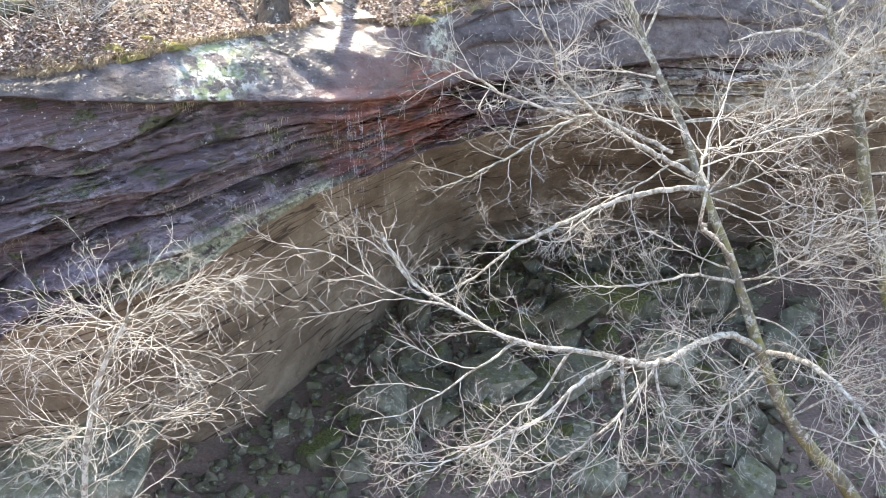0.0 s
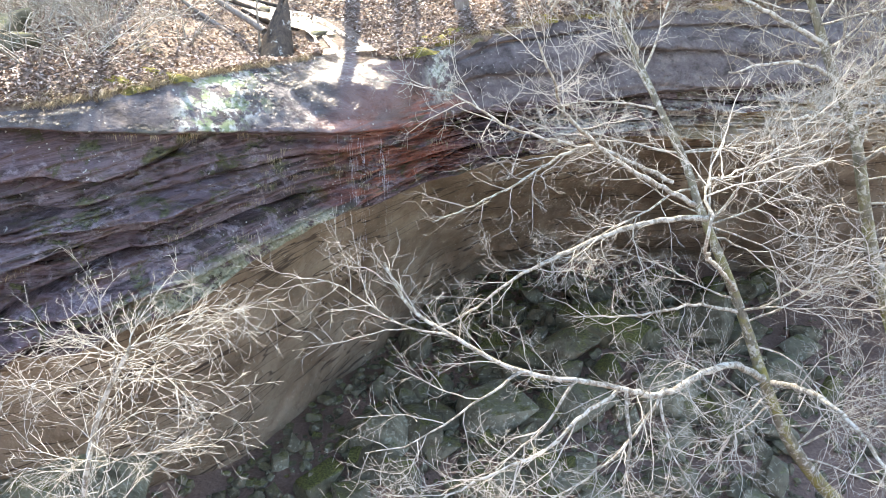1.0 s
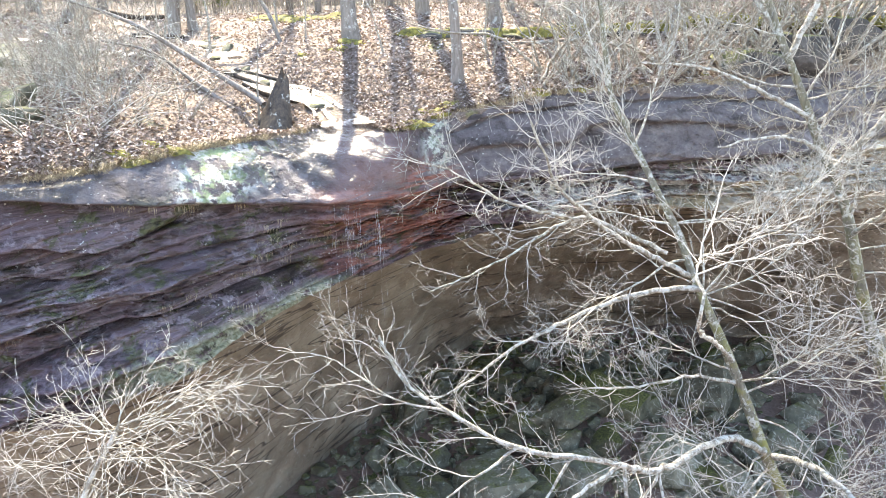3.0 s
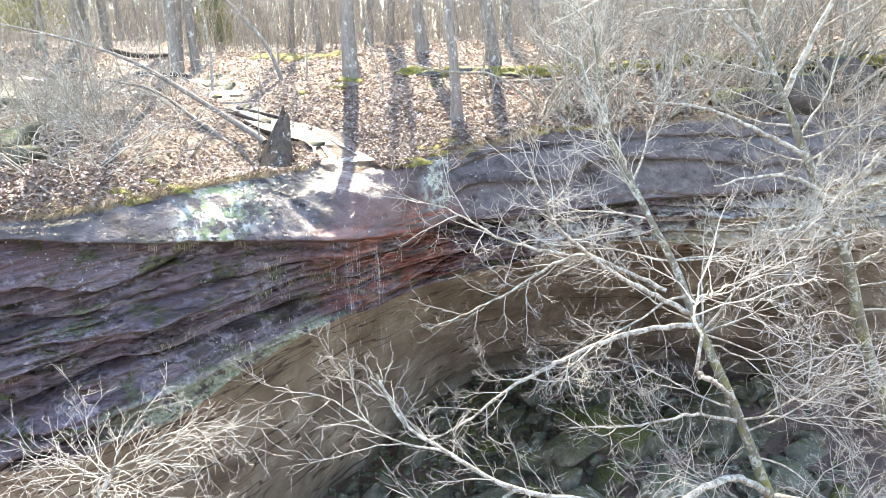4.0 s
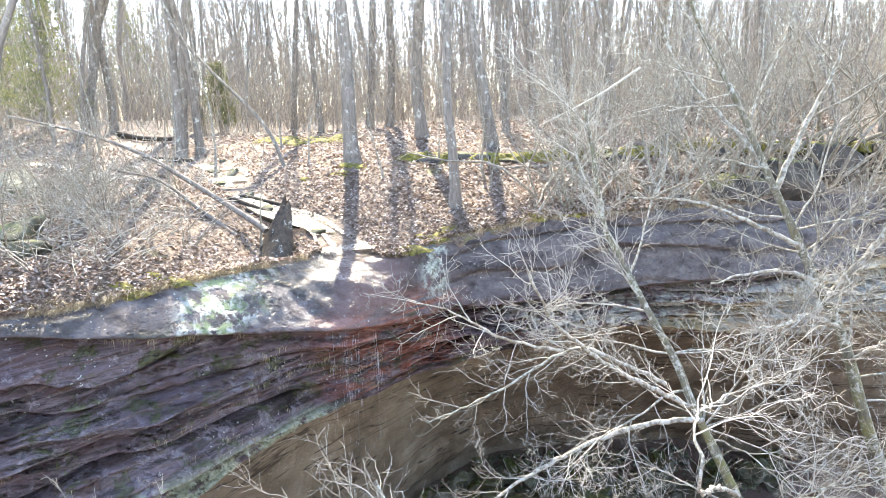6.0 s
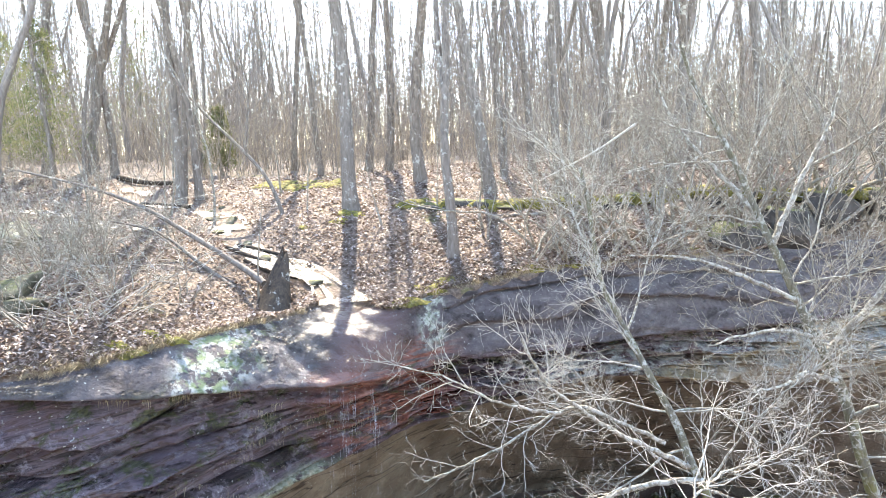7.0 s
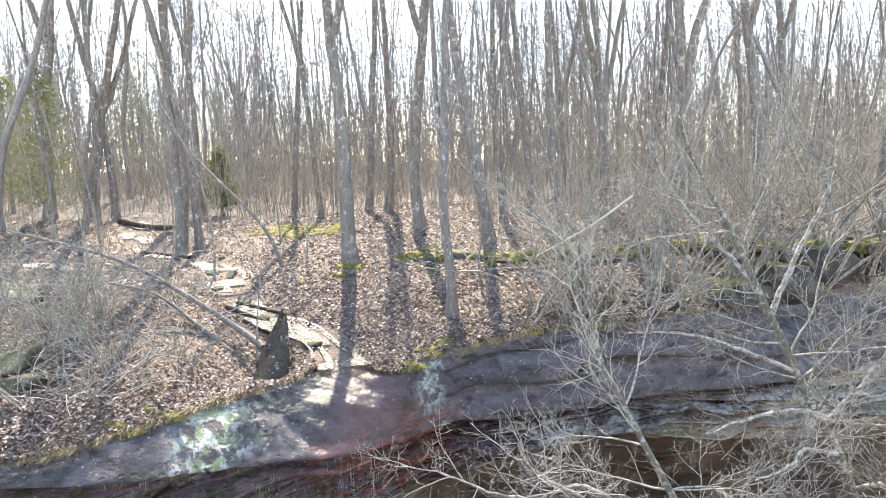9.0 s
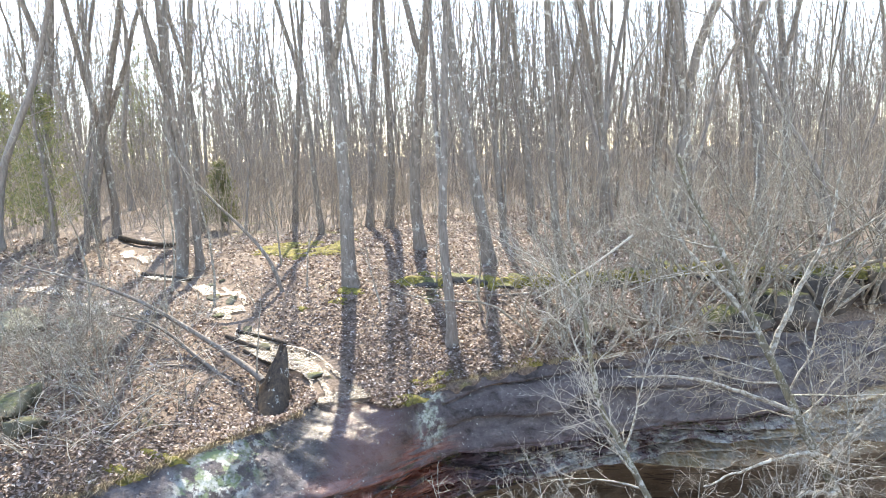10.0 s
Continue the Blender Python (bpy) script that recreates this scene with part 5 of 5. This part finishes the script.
DEAD = [(4.5, 1.5, 0.10, 0.02, 0.35, 4, 0.6), (3.4, 0.6, 0.14, 0.02, 0.2, 3, 0.7)]
dead_log("fallen_tree", [(-3.75, 13.85, 0.30), (-3.94, 13.98, 0.43), (-4.61, 14.3, 0.79), (-5.44, 14.4, 1.33), (-6.34, 14.4, 1.9), (-7.5, 14.5, 2.35), (-9.2, 14.6, 2.8)], 0.075, 0.018, "pale fallen tree propped on the stump", 1, BARK, DEAD)
dead_log("fallen_limb", [(-4.35, 13.8, 0.22), (-5.2, 14.2, 0.75), (-6.1, 14.5, 1.35), (-7.2, 14.7, 1.6)], 0.06, 0.015, "grey fallen limb lying on the leaf litter", 2, BARK, DEAD)
g = lambda x, y, h=0.06: (x, y, float(ground_z(x, y)) + h)
for i, (a, b, r) in enumerate((((-5.0, 15.5), (-3.5, 15.25), 0.06), ((-4.9, 16.0), (-3.7, 15.8), 0.05), ((-4.5, 15.1), (-3.3, 14.9), 0.05), ((-11.6, 24.6), (-9.3, 23.6), 0.11), ((-9.0, 20.4), (-7.3, 19.6), 0.08), ((-5.6, 13.2), (-6.8, 13.9), 0.03), ((1.0, 17.6), (3.2, 17.9), 0.05))):
    mid = ((a[0] + b[0]) / 2, (a[1] + b[1]) / 2)
    dead_log("fallen_log", [g(*a, r), g(*mid, r * 1.3), g(*b, r)], r, r * 0.7, "dark wet log lying across the stream" if i < 5 else "fallen branch on the leaf litter", 20 + i, STUMP if i < 5 else BARK)
dead_log("dead_branch", [(3.4, 12.4, 3.2), (2.6, 12.0, 2.75), (1.6, 11.6, 2.3)], 0.025, 0.008, "pale dead branch caught in the shrubs", 40, TWIG, None)


# ---- litter ----
def build_leaves():
    rng = np.random.default_rng(33)
    N = 125000
    x, s = rng.uniform(-1, 1, N), rng.random(N) ** 1.5 * 16
    X = x * (9 + 0.75 * s) - 0.5
    Y = edge_y(np.clip(X, -16, 18)) + 0.02 + s
    gap = stream_gap(X, Y)
    keep = (gap > 0.38 + 0.18 * rng.random(N)) | (rng.random(N) < 0.10)
    keep &= ~((gap < 0.5) & (Y < 15.4) & (rng.random(N) < 0.93))
    keep &= rng.random(N) < 0.8 + 0.4 * vnoise(X * 1.1, Y * 1.1, 0, 95)
    X, Y = X[keep], Y[keep]
    n = len(X)
    Z = ground_z(X, Y) + 0.035 + 0.03 * rng.random(n)
    size = rng.uniform(0.026, 0.047, n) * (1 + 0.035 * np.maximum(Y - 15, 0))
    a = rng.uniform(0, 2 * math.pi, n)
    tilt = rng.normal(0, 0.35, (n, 2))
    fwd = np.stack([np.cos(a), np.sin(a), tilt[:, 0]], 1)
    side = np.stack([-np.sin(a), np.cos(a), tilt[:, 1]], 1)
    up = np.array([0, 0, 1.0])
    c = np.stack([X, Y, Z], 1)
    L, Wd, K = size[:, None], (size * rng.uniform(0.5, 0.8, n))[:, None], (size * rng.uniform(-0.2, 0.8, n))[:, None]
    tip = (size * rng.uniform(-0.1, 0.6, n))[:, None]
    V = np.stack([c - fwd * L, c + side * Wd + up * K, c + fwd * L + up * tip, c - side * Wd + up * K], 1).reshape(-1, 3)
    o = np.arange(n)[:, None, None] * 4
    T = (np.array([[0, 2, 1], [0, 3, 2]])[None] + o).reshape(-1, 3)
    tagged(part("leaf_litter", raw_mesh("leaf_litter", V, None, T, False), LEAVES), "curled tan and brown fallen leaves", "leaves", kind="stuff")


build_leaves()


def build_grass():
    rng = np.random.default_rng(34)
    V, Q = [], []
    for tuft in range(150):
        x = rng.uniform(-7.5, 6) if tuft % 3 else rng.uniform(-6, -3.6)
        y = float(edge_y(x)) + abs(rng.normal(0, 0.12)) - 0.02
        if stream_gap(x, y) < 0.8:
            continue
        z = float(ground_z(x, y)) - 0.05
        for _ in range(26):
            p = np.array([x, y, z]) + rng.normal(0, 0.06, 3) * (1, 1, 0.2)
            d = unit(np.array([rng.normal(0, 0.6), rng.normal(-0.35, 0.5), 1.0]))
            h = rng.uniform(0.10, 0.28)
            droop = np.array([d[0], d[1] - 0.3, -0.5]) * h * 0.5
            w = unit(np.cross(d, (0.3, 1, 0))) * 0.003
            i = len(V)
            m = p + d * h * 0.6
            e = m + d * h * 0.2 + droop
            V += [p - w, p + w, m + w, m - w, e]
            Q += [(i, i + 1, i + 2, i + 3), (i + 3, i + 2, i + 4, i + 4)]
    X, Y, Z, W = CLIFF
    for _ in range(240):    # wisps rooted on the ledges of the rock
        r = int(rng.choice(np.where((W[:, 0] > 0.24) & (W[:, 0] < 0.54))[0]))
        c = int(rng.choice(np.where((X[0] > -7) & (X[0] < 3))[0]))
        p0 = np.array([X[r, c], Y[r, c] - 0.01, Z[r, c]])
        if vnoise(p0[0] * 0.9, p0[2] * 2.0, 0, 97) < 0.15:
            continue
        for _ in range(16):
            p = p0 + rng.normal(0, 0.05, 3) * (1.6, 0.1, 0.3)
            d = unit(np.array([rng.normal(0, 0.35), -0.6, rng.normal(0.2, 0.4)]))
            h = rng.uniform(0.06, 0.20)
            w = np.array([0.0025, 0, 0])
            i = len(V)
            mid = p + d * h * 0.5
            e = mid + (0, -0.01, -h * 0.7)
            V += [p - w, p + w, mid + w, mid - w, e]
            Q += [(i, i + 1, i + 2, i + 3), (i + 3, i + 2, i + 4, i + 4)]
    q = np.array(Q)
    quads, tris = q[::2], q[1::2, :3]
    tagged(part("dry_grass", raw_mesh("dry_grass", V, quads, tris), STRAW), "straw-coloured dry grass tufts along the cliff's edge", "grass", kind="stuff")


build_grass()


def build_brush():
    """Dry undergrowth and thin stems below the far trees."""
    rng = np.random.default_rng(35)
    t = Tubes()
    for _ in range(5200):
        y = 20.5 + 30 * rng.random() ** 1.2
        x = rng.uniform(-1, 1) * (6 + 0.6 * y) - 1
        if stream_gap(x, y) < 0.9 or y < 24.0 and -7 < x < 3.5:
            continue
        p = np.array([x, y, float(rise(y)) - 0.1])
        h = 0.8 + 3.6 * rng.random() ** 1.8
        line = wander_line(rng, p, (rng.normal(0, 0.2), rng.normal(0, 0.2), 1), h, 4, 0.14, 0)
        t.add(line, np.linspace(0.005 + 0.002 * h, 0.004, 4), 3)
        for _ in range(5):
            b = line[0] + (line[3] - line[0]) * rng.uniform(0.15, 1)
            t.add(wander_line(rng, b, (rng.normal(0, 0.8), rng.normal(0, 0.6), 0.7), h * rng.uniform(0.15, 0.4), 3, 0.25, 0), np.linspace(0.006, 0.0035, 3), 3)
    tagged(part("undergrowth", t.mesh("undergrowth"), BRUSH), "dry reddish-brown brush below the trees", "undergrowth", kind="stuff")


build_brush()
